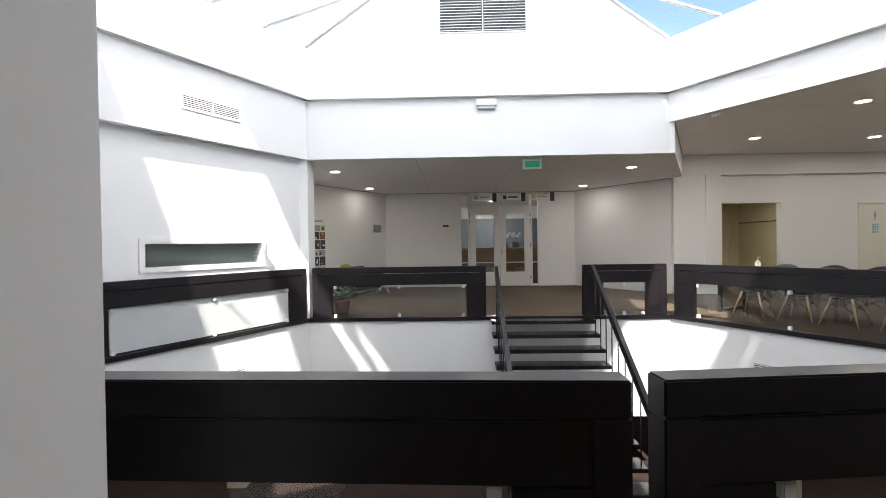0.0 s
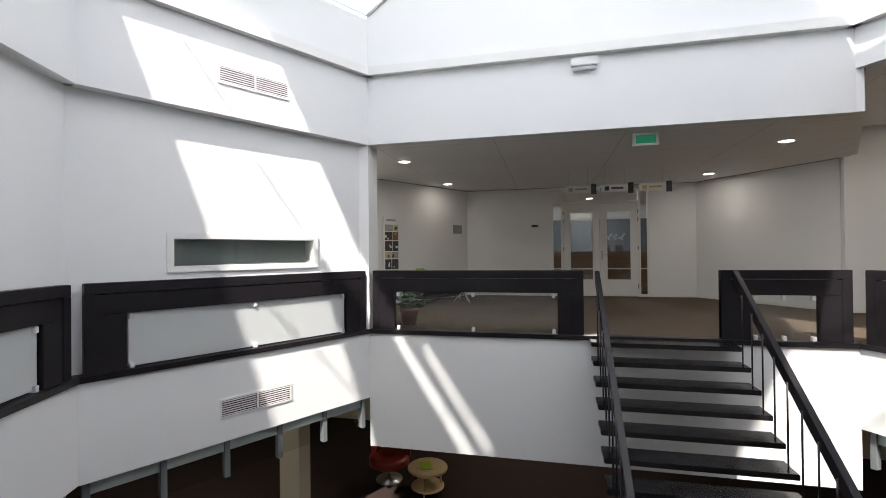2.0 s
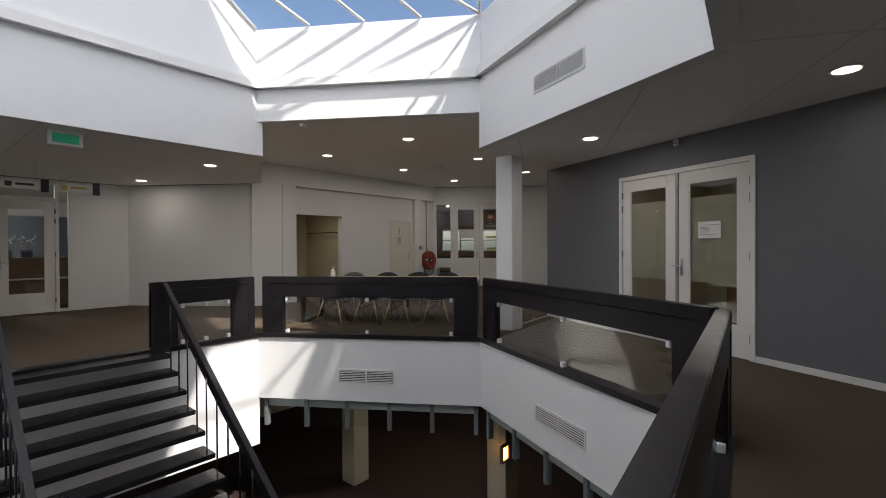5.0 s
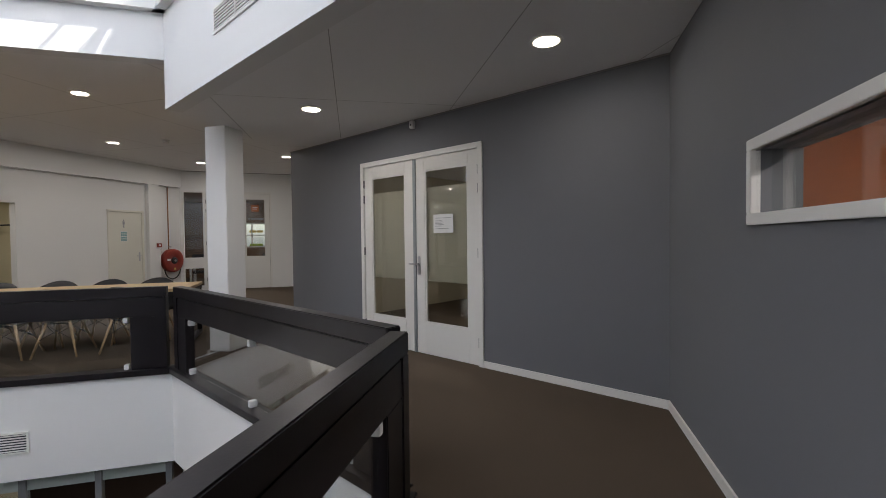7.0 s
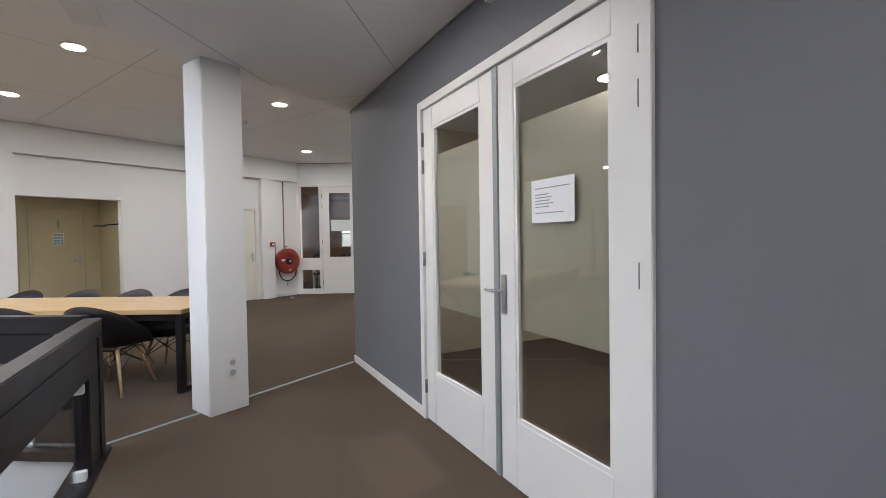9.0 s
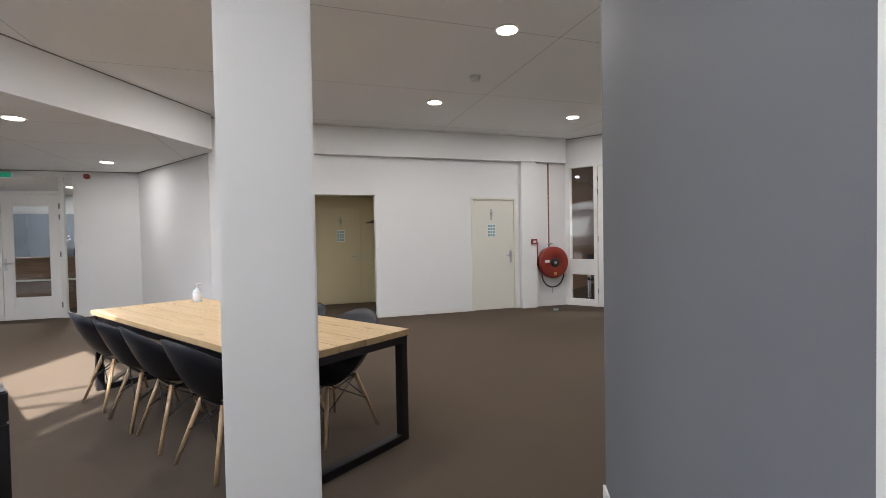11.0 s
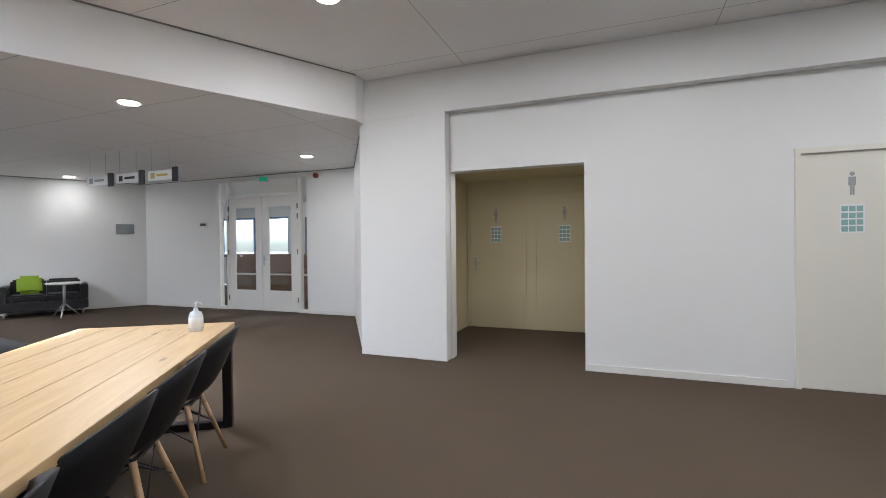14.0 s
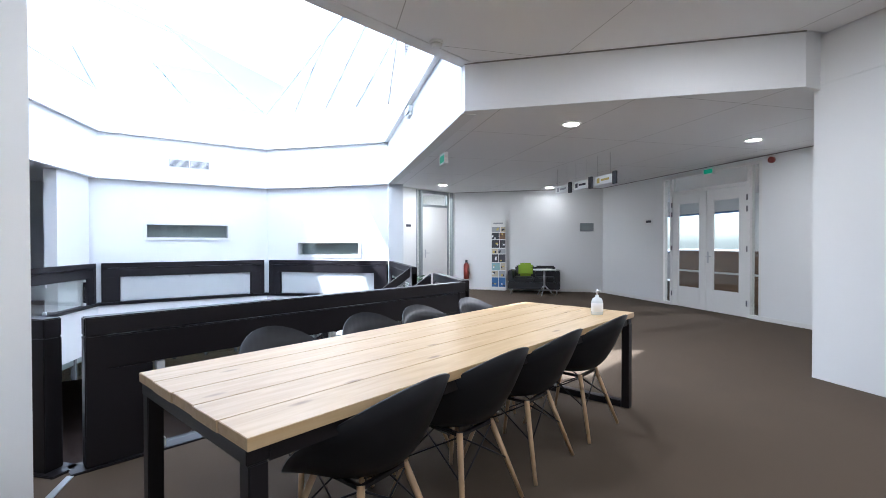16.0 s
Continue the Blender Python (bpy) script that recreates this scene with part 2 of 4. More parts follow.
def wall_mesh(s0, s1, y0, y1, z0, z1, openings=()):
    """A wall as boxes round its openings (a, b, low, high), in order along it."""
    bm = bmesh.new()
    s = s0
    for a, b, lo, hi in openings:
        if a > s:
            box(bm, s, a, y0, y1, z0, z1)
        if lo > z0:
            box(bm, a, b, y0, y1, z0, lo)
        if hi < z1:
            box(bm, a, b, y0, y1, hi, z1)
        s = b
    if s < s1:
        box(bm, s, s1, y0, y1, z0, z1)
    return bm


# ---- plan ----
AF, AB, BC, CD, DM, DE, FE = (-1.86, 8.05), (4.33, 8.05), (6.15, 5.13), (4.50, 1.92), (1.20, 1.62), (-2.30, 1.72), (-3.55, 5.05)
FACES = [("a", AF, AB), ("b", AB, BC), ("c", BC, CD), ("d", CD, DM), ("e", DM, DE), ("f", DE, FE), ("g", FE, AF)]
P0, P1, P2, AC = (-3.35, 10.17), (-1.35, 13.64), (4.20, 13.64), (5.84, 11.20)
BEAM0, BEAM1 = (4.42, 8.05), (5.95, 10.90)
GE, GC = (8.64, 5.31), (6.14, 0.27)
H0, H1 = (12.23, 11.24), (15.60, 6.59)
LOW, HIGH, LEDGE, EAVE = 2.76, 3.28, 3.79, 4.70
DOWN = -2.95
MID = (1.24, 4.9)


def far(p, k):
    return (MID[0] + (p[0] - MID[0]) * k, MID[1] + (p[1] - MID[1]) * k)


# ---- floors and ceilings ----
bm = bmesh.new()
for _, a, b in FACES:
    prism(bm, [a, b, far(b, 4.2), far(a, 4.2)], -0.30, 0.0)
structure("floor", bm, CARPET, "brown looped carpet on the upper floor", "floor")
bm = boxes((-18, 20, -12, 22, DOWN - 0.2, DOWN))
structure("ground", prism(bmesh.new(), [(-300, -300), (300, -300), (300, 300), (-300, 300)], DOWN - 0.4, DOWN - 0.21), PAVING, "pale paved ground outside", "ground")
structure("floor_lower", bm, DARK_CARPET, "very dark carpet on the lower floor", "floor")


def ceiling(name, pts, z, lab, step, turn, start=(0, 0)):
    ob = structure(name, prism(bmesh.new(), pts, z, 3.62), CEILING, lab, "ceiling")
    jm = bmesh.new()
    for extra, gap in ((0, step[0]), (90, step[1])):
        d = Vector((math.cos(radians(turn + extra)), math.sin(radians(turn + extra))))
        nrm = Vector((-d.y, d.x))
        ks = [Vector(p).dot(nrm) for p in pts]
        k = math.floor(min(ks) / gap) * gap
        while k < max(ks):
            hits = []
            for a, b in zip(pts, pts[1:] + pts[:1]):
                a, b = Vector(a), Vector(b)
                ka, kb = a.dot(nrm) - k, b.dot(nrm) - k
                if ka * kb < 0:
                    hits.append((a + (b - a) * (ka / (ka - kb))).dot(d))
            hits.sort()
            for h0, h1 in zip(hits[::2], hits[1::2]):
                p, q, w = d * h0 + nrm * k, d * h1 + nrm * k, nrm * 0.0035
                jm.faces.new([jm.verts.new((v.x, v.y, z - 0.002)) for v in (p - w, p + w, q + w, q - w)])
            k += gap
    j = part("joint", jm, TILE_JOINT, ob, "thin grey joints between ceiling tiles")
    return ob


ceiling("ceiling_hall", [AF, BEAM0, BEAM1, (5.90, 11.24), AC, (4.24, 13.70), (-1.38, 13.70), (-3.42, 10.15), (-2.15, 8.05)], LOW, "white low ceiling of large mineral tiles", (1.2, 1.8), 0)
ceiling("ceiling_meeting", [BEAM0, (6.22, 5.16), (8.66, 5.31), (15.7, 5.31), (15.7, 6.65), (12.28, 11.30), (5.97, 11.30), BEAM1], HIGH, "white raised ceiling over the meeting area", (1.8, 2.4), 0)
ceiling("ceiling_grey_side", [BC, (8.64, 5.306), (6.20, 0.20), (6.2, -3.2), (-3.4, -3.2), (-3.4, 1.72), DE, DM, CD], LOW, "white low ceiling of large mineral tiles", (1.2, 2.4), 27)
bm = bmesh.new()
for a, b in ((P0, P1), (P1, P2), (P2, AC), (H0, H1), (BEAM0, BEAM1), ((5.95, 11.14), (12.19, 11.14)), (GE, GC)):
    m = along(a, b)
    z = LOW if a in (P0, P1, P2, GE) else HIGH
    for v in [box(bmesh.new(), 0, length(a, b), -0.012, 0.0, z - 0.012, z - 0.001)]:
        v.transform(m)
        tmp = bpy.data.meshes.new("tmp")
        v.to_mesh(tmp), v.free()
        bm.from_mesh(tmp)
        bpy.data.meshes.remove(tmp)
structure("trim_ceiling", bm, JOINT, "dark shadow gap along the ceiling edge", "trim")

# ---- the void: fascias, ledge, drum ----
for key, a, b in FACES:
    m, L = along(a, b), length(a, b)
    low = -1.72 if key == "a" else -1.0
    structure("wall_fascia_" + key, boxes((0, L, -0.008, 0.16, low, -0.05)), PLASTER, "white plastered edge of the upper floor", "wall", m)
    if key in "fg":
        low = 1.46 if key == "f" else 1.02
        ops = [(L * 0.5 - 0.86, L * 0.5 + 0.86, low, low + 0.30)]
        structure("wall_void_" + key, wall_mesh(-0.25, L + (0.25 if key == "f" else 0.05), 0.13, 0.40, 0.0, LOW, ops), PLASTER, "white plastered wall with a slot window", "wall", m)
    z0 = HIGH if key == "b" else LOW
    structure("wall_upper_" + key, boxes((0, L, -0.008, 0.16, z0 - 0.006, LEDGE - 0.03)), PLASTER, "white bulkhead above the void", "wall", m)
    structure("trim_ledge_" + key, boxes((-0.06, L + 0.06, -0.10, 0.16, LEDGE - 0.03, LEDGE), (-0.06, L + 0.06, -0.085, -0.002, LEDGE, LEDGE + 0.10)), WHITE, "white ledge under the skylight", "trim", m)
    structure("wall_drum_" + key, boxes((-0.03, L + 0.03, 0.02, 0.2, LEDGE, EAVE)), DRUM, "white wall below the skylight", "wall", m)

# unseen slab over the ceilings, added to stop sun leaking in
bm = bmesh.new()
for _, a, b in FACES:
    prism(bm, [far(a, 1.03), far(b, 1.03), far(b, 3.3), far(a, 3.3)], 3.64, 3.74)
structure("roof", bm, JOINT, "unseen flat roof slab added against sun leaks", "roof")

# gables and skylight
RA, RD = Vector((1.24, 8.07, 6.9)), Vector((1.24, 1.62, 6.9))


def v3(p, z=EAVE):
    return Vector((p[0], p[1], z))


for nm, pts in (("wall_gable_front", [v3((AF[0], 8.07), EAVE - 0.002), v3((AB[0], 8.07), EAVE - 0.002), RA]), ("wall_gable_back", [v3(CD), v3(DM), v3(DE), RD])):
    bm = bmesh.new()
    off = Vector((0, 0.18 if nm.endswith("front") else -0.18, 0))
    f0, f1 = [bm.verts.new(p) for p in pts], [bm.verts.new(p + off) for p in pts]
    bm.faces.new(f0), bm.faces.new(f1[::-1])
    for i in range(len(pts)):
        j = (i + 1) % len(pts)
        bm.faces.new((f0[j], f0[i], f1[i], f1[j]))
    bmesh.ops.recalc_face_normals(bm, faces=bm.faces)
    structure(nm, bm, DRUM, "white gable wall under the skylight", "wall")
TRIS = [(v3(AF), v3(FE), RA), (v3(FE), RD, RA), (v3(FE), v3(DE), RD), (v3(AB), v3(BC), RA), (v3(BC), RD, RA), (v3(BC), v3(CD), RD)]
# clear parts of each slope as (along, up) corners, shaped to throw the sun patches and streaks; the rest is opal, added
# to soften the sun
SUN_CUTS = {
    1: [[(0, 0), (0.50, 0), (0, 0.20)]],
    2: [[(0, 0), (1, 0), (0.75, 0.25), (0, 0.25)], [(0, 0.435), (0.36, 0.59), (0.34, 0.615), (0, 0.458)], [(0, 0.535), (0.29, 0.665), (0.275, 0.68), (0, 0.552)]],
    3: [[(0, 0), (1, 0), (0.70, 0.30), (0, 0.30)]],
    4: [[(0, 0), (0.45, 0), (0, 0.32)]],
    5: [[(0, 0), (0.12, 0), (0.12, 0.10), (0.90, 0.10), (0.50, 0.50), (0, 0.50)]],
}
OPAQUE = {
    0: [[(0, 0), (1, 0), (0, 1)]],
    1: [[(0.50, 0), (1, 0), (0, 1), (0, 0.20)]],
    2: [[(0, 0.25), (0.75, 0.25), (0.37, 0.63), (0.36, 0.59), (0, 0.435)], [(0, 0.458), (0.34, 0.615), (0.36, 0.59), (0.37, 0.63), (0.31, 0.69), (0.29, 0.665), (0, 0.535)], [(0, 0.552), (0.275, 0.68), (0.29, 0.665), (0.31, 0.69), (0, 1)]],
    3: [[(0, 0.30), (0.70, 0.30), (0, 1)]],
    4: [[(0.45, 0), (1, 0), (0, 1), (0, 0.32)]],
    5: [[(0.12, 0), (1, 0), (0.90, 0.10), (0.12, 0.10)], [(0, 0.50), (0.50, 0.50), (0, 1)]],
}
skylight = thing("window_skylight", "pitched glass skylight with white bars", "skylight", kind="structure")
for i, (a, b, c) in enumerate(TRIS):
    for table, mt, lab in ((OPAQUE, OPAL, "opal white pane added to scatter the sun"), (SUN_CUTS, SKYGLASS, "clear pane cut to shape the sun patches")):
        for poly in table.get(i, []):
            bm = bmesh.new()
            bm.faces.new([bm.verts.new(a + (b - a) * u + (c - a) * v) for u, v in poly])
            pane = part("pane", bm, mt, skylight, lab)
            if mt is SKYGLASS:
                pane.visible_shadow = False
    n = max(2, round((a - b).length / 0.85))
    # fewer, thinner bars here so that the sun patches stay unbroken
    if i in (1, 2, 4):
        n = 2
    for k in range(n + 1):
        bm = bmesh.new()
        p = a + (b - a) * (k / n)
        q = c if k in (0, n) else p + (c - (a + b) / 2) * (1 - abs(2 * k / n - 1))
        tube(bm, p, q, 0.014 if i in (1, 2, 4) else 0.026, n=6)
        part("glazing_bar", bm, WHITE, skylight)

# ---- walls of the upper floor ----
structure("wall_front", wall_mesh(-0.05, length(P1, P2), 0.0, 0.15, 0.0, LOW, [(2.18, 4.52, 0.0, 2.70)]), PLASTER, "white plastered wall with a glazed entrance", "wall", along(P1, P2))
structure("wall_left", wall_mesh(-0.05, length(P0, P1) + 0.06, 0.0, 0.15, 0.0, LOW), PLASTER, "white plastered wall behind the sofa", "wall", along(P0, P1))
SD0 = (-2.12, 8.05)
structure("wall_side_door", wall_mesh(0, length(SD0, P0), 0.0, 0.15, 0.0, LOW, [(0.95, 2.36, 0.0, 2.74)]), PLASTER, "white plastered wall with a side door", "wall", along(SD0, P0))
structure("wall_stub", boxes((-0.26, 0.0, 0.0, 0.36, 0.0, LOW)), PLASTER, "white end of the slot-window wall", "wall", along(AF, AB))
structure("wall_diagonal", wall_mesh(-0.05, length(P2, AC), 0.0, 0.15, 0.0, LOW), PLASTER, "white plastered diagonal wall", "wall", along(P2, AC))
WC0 = (5.84, 11.24)
structure("wall_toilets", wall_mesh(0.0, 6.55, 0.0, 0.16, 0.0, HIGH, [(1.14, 2.60, 0.0, 2.14), (4.38, 5.30, 0.0, 2.12)]), PLASTER, "white plastered wall with a toilet door and niche", "wall", along(WC0, (20, 11.24)))
structure("trim_beam", boxes((5.88, 12.19, 11.12, 11.238, 2.80, HIGH - 0.003)), PLASTER, "white boxed beam under the ceiling", "trim")
structure("trim_block", boxes((5.86, 6.599, 11.1225, 11.236, 0.0, 2.799)), PLASTER, "white thicker end of the toilet wall", "trim")
structure("trim_pilaster_1", boxes((6.60, 6.97, 11.10, 11.236, 0.0, 2.797), bevel=0.006), PLASTER, "white pilaster beside the niche", "trim")
structure("trim_pilaster_2", boxes((11.20, 11.52, 11.12, 11.236, 0.0, 2.797), bevel=0.006), PLASTER, "white pilaster beside the toilet door", "trim")
structure("wall_hall", wall_mesh(-0.05, length(H0, H1), 0.0, 0.15, 0.0, HIGH, [(0.06, 2.34, 0.0, 2.74)]), PLASTER, "white wall with a glazed office front", "wall", along(H0, H1))
structure("wall_hall_end", boxes((15.45, 15.6, 5.3, 6.6, 0, HIGH)), PLASTER, "white end wall", "wall")
structure("wall_hall_back", boxes((8.645, 15.6, 5.16, 5.308, 0, HIGH)), PLASTER, "white wall beside the grey wall", "wall")
LG = length(GE, GC)
structure("wall_grey", wall_mesh(0.0, LG, 0.0, 0.15, 0.0, LOW, [(1.80, 3.82, 0.0, 2.36)]), GREY, "grey painted wall with white double doors", "wall", along(GE, GC))
S1 = (1.70, 0.12)
structure("wall_south", wall_mesh(-0.0, length(GC, S1), 0.0, 0.18, 0.0, LOW, [(1.55, 3.1, 1.45, 1.73)]), GREY, "grey painted wall with a slot window", "wall", along(GC, S1))
structure("wall_start_right", boxes((1.72, 1.87, -3.1, 0.08, 0, LOW)), GREY, "grey painted wall at the entrance", "wall")
structure("wall_start_left", boxes((-0.36, 0.01, -3.1, 1.06, 0, LOW), bevel=0.004), PLASTER, "white plastered wall end", "wall")
structure("wall_start_back", boxes((-3.4, 6.3, -3.25, -3.1, 0, LOW)), PLASTER, "white back wall", "wall")
structure("wall_start_far", boxes((-3.5, -3.35, -3.1, 1.9, 0, LOW)), PLASTER, "white side wall", "wall")
structure("wall_corner_back", boxes((2.28, 3.42, 0.12, 0.34, 0.0, LOW)), PLASTER, "white wall end beside the void", "wall", along(DM, DE))
# column and floor strip
column = structure("column", boxes((6.89, 7.21, 5.04, 5.335, 0, LOW), bevel=0.006), PLASTER, "white square plastered column", "column")
structure("trim_floor_strip", boxes((0, length((6.25, 5.17), (8.60, 5.30)), -0.018, 0.018, 0.0, 0.006)), ALU, "pale metal strip across the carpet", "trim", along((6.25, 5.17), (8.60, 5.30)))
# skirtings
for i, (a, b, gaps) in enumerate(((P1, P2, [(2.18, 4.52)]), (P0, P1, []), (P2, AC, []), (GE, GC, [(1.80, 3.82)]), (GC, S1, []), (WC0, (12.19, 11.24), [(0.02, 2.60), (4.32, 5.70)]))):
    s, bm = 0.0, bmesh.new()
    for g0, g1 in gaps + [(length(a, b), 0)]:
        if g0 > s:
            box(bm, s, g0, -0.014, -0.001, 0.0, 0.07)
        s = g1
    structure("baseboard_%d" % (i + 1), bm, WHITE, "white painted skirting board", "baseboard", along(a, b))


# ---- railings round the void ----
def railing(a, b, s0, s1, frosted=False):
    ob = thing("railing", "black painted railing panel with " + ("frosted" if frosted else "clear") + " glass and white clips", "railing", along(a, b), "railing panels round the void")
    w = min(0.34, (s1 - s0) * 0.26)
    part("top_beam", boxes((s0, s1, 0.008, 0.092, 0.57, 0.765), (s0, s1, 0.0, 0.10, 0.772, 0.88), bevel=0.006), BLACK, ob)
    for p, q in ((s0, s0 + w), (s1 - w, s1)):
        o = s0 if p == s0 else s1 - 0.11
        part("post", boxes((p, q, 0.008, 0.092, 0.012, 0.57), (o, o + 0.11, 0.0, 0.10, 0.012, 0.772), bevel=0.005), BLACK, ob)
    g = part("pane", boxes((s0 + w + 0.02, s1 - w - 0.02, 0.045, 0.055, 0.03, 0.568)), FROST if frosted else GLASS, ob)
    if not frosted:
        g.visible_shadow = False
    for k in range(3):
        x = s0 + w + 0.05 + (s1 - s0 - 2 * w - 0.10) * k / 2
        for z in (0.505, 0.012):
            part("clip", boxes((x - 0.022, x + 0.022, 0.02, 0.08, z, z + 0.055), bevel=0.004), CLIP, g, "white metal glass clip")
    return ob


railing(AF, AB, 0.05, 3.06)
railing(AF, AB, 4.72, 6.13)
railing(AB, BC, 0.06, length(AB, BC) - 0.05)
railing(BC, CD, 0.06, length(BC, CD) - 0.04)
railing(CD, DM, 0.04, length(CD, DM) - 0.04)
railing(DM, DE, 0.04, length(DM, DE) - 0.06)
railing(DE, FE, 0.06, length(DE, FE) - 0.06, True)
railing(FE, AF, 0.06, length(FE, AF) - 0.06, True)
for key, a, b in FACES:
    structure("trim_kerb_" + key, boxes((-0.02, length(a, b) + 0.02, -0.04, 0.12, -0.05, 0.012), bevel=0.004), BLACK, "black painted kerb at the floor edge", "trim", along(a, b))


# ---- grilles, slot windows ----
def grille(m, w, h, slats, name="air_grille", lab="white louvred air grille in the wall"):
    ob = thing(name, lab, "air vent", m, "wall air grilles")
    half = w / 2
    part("grille_frame", boxes((-half, half, -0.012, 0, h / 2 - 0.02, h / 2), (-half, half, -0.012, 0, -h / 2, -h / 2 + 0.02), (-half, -half + 0.02, -0.012, 0, -h / 2 + 0.02, h / 2 - 0.02), (half - 0.02, half, -0.012, 0, -h / 2 + 0.02, h / 2 - 0.02), (-0.012, 0.012, -0.012, 0, -h / 2 + 0.02, h / 2 - 0.02)), WHITE, ob)
    part("backing", boxes((-half + 0.02, half - 0.02, -0.003, -0.001, -h / 2 + 0.02, h / 2 - 0.02)), INK, ob)
    me = None
    for side in (-1, 1):
        for k in range(slats):
            z = -h / 2 + 0.02 + (h - 0.04) * (k + 0.5) / slats
            bm = boxes((-half / 2 + 0.02, half / 2 - 0.02, -0.011, -0.004, -0.0055, 0.0055))
            if me is None:
                s = part("slat", bm, WHITE, ob)
                me = s.data
            else:
                bm.free()
                s = new("slat", me)
                s.parent = ob
            s.location = (side * half / 2, 0, z)
    return ob


for key, a, b in FACES:
    m, L = along(a, b), length(a, b)
    if key in "bcfg":
        grille(m @ pose(L / 2, -0.009, -0.62), 0.88, 0.22, 7)
    if key in "cfg":
        grille(m @ pose(L / 2, -0.009, 3.22), 0.88, 0.22, 7)
grille(pose(1.20, 8.068, 5.28), 1.5, 0.82, 16, lab="large white louvred grille high in the gable")


def slot_window(m, w, z0, z1, name, lab, blinds=True, t=0.07):
    ob = thing(name, lab, "window", m, kind="structure")
    part("window_frame", boxes((-w / 2 - t, w / 2 + t, -0.022, 0.02, z1, z1 + t), (-w / 2 - t, w / 2 + t, -0.022, 0.02, z0 - t, z0), (-w / 2 - t, -w / 2, -0.022, 0.02, z0, z1), (w / 2, w / 2 + t, -0.022, 0.02, z0, z1), bevel=0.003), WHITE, ob)
    g = part("pane", boxes((-w / 2, w / 2, 0.06, 0.066, z0, z1)), GLASS, ob)
    g.visible_shadow = False
    if blinds:
        n = 14
        me = None
        for k in range(n):
            if me is None:
                s = part("slat", boxes((-w / 2 + 0.01, w / 2 - 0.01, 0.09, 0.108, -0.002, 0.002)), ALU, ob)
                me = s.data
            else:
                s = new("slat", me)
                s.parent = ob
            s.location = (0, 0, z0 + (z1 - z0) * (k + 0.5) / n)
        part("blind_backing", boxes((-w / 2, w / 2, 0.20, 0.205, z0, z1)), BAND, ob)
    return ob


for i, (a, b) in enumerate(((DE, FE), (FE, AF))):
    slot_window(along(a, b) @ pose(length(a, b) / 2, 0.13, 0), 1.72, (1.46, 1.02)[i], (1.76, 1.32)[i], "window_slot_%d" % (i + 1), "white framed slot window with grey blinds")
slot_window(along(GC, S1) @ pose(2.325, 0, 0), 1.55, 1.45, 1.73, "window_slot_3", "white framed slot window in the grey wall", False, 0.05)


# ---- stairs ----
def stairs():
    ob = thing("staircase", "open black staircase with flat handrails and thin balusters", "stairs", pose(0, 0, 0))
    x0, x1, go, rise, n = 1.26, 2.95, 0.25, 0.18, 16
    me = None
    for k in range(n):
        y, z = 7.99 - go * k, -0.012 - rise * k
        s = part("tread", boxes((x0, x1, -0.30, 0.0, -0.055, 0.0), bevel=0.006), TREAD, ob) if me is None else new("tread", me)
        if me is None:
            me = s.data
        else:
            s.parent = ob
        s.location = (0, y, z)
    run = n * go
    drop = rise / go
    for x, lab in ((1.37, ""), (3.00, "")):
        for nm, h0, h1, w, y0 in (("handrail", 0.72, 0.88, 0.06, 7.985),):
            bm = bmesh.new()
            pts = []
            for xx in (x - w / 2, x + w / 2):
                for yy, zz in ((y0, h0), (y0, h1), (y0 - run, h1 - run * drop), (y0 - run, h0 - run * drop)):
                    pts.append(bm.verts.new((xx, yy, zz)))
            for q in ((0, 1, 2, 3), (7, 6, 5, 4), (1, 5, 6, 2), (0, 3, 7, 4), (0, 4, 5, 1), (3, 2, 6, 7)):
                bm.faces.new([pts[i] for i in q])
            bmesh.ops.recalc_face_normals(bm, faces=bm.faces)
            bmesh.ops.bevel(bm, geom=list(bm.edges), offset=0.006, segments=2, affect="EDGES")
            part(nm, bm, BLACK, ob)
        me2 = None
        for k in range(1, n):
            y, z = 7.99 - go * k - 0.15, -0.012 - rise * k
            xx = 2.76 if x > 2 else 1.33
            bm = tube(bmesh.new(), (0, 0, -0.05), (0, 0, 0.80), 0.009, n=8)
            if me2 is None:
                s = part("baluster", bm, BLACK, ob)
                me2 = s.data
            else:
                bm.free()
                s = new("baluster", me2)
                s.parent = ob
            s.location = (xx if x < 2 else 2.92, y, z)
    return ob


stairs()


# ---- doors ----
def lever(bm, x, z, y=-0.03, way=1):
    box(bm, x - 0.02, x + 0.02, y, y + 0.012, z - 0.13, z + 0.09, 0.004)
    tube(bm, (x, y - 0.045, z), (x, y, z), 0.009)
    tube(bm, (x, y - 0.045, z), (x + 0.11 * way, y - 0.045, z), 0.009)
    return bm


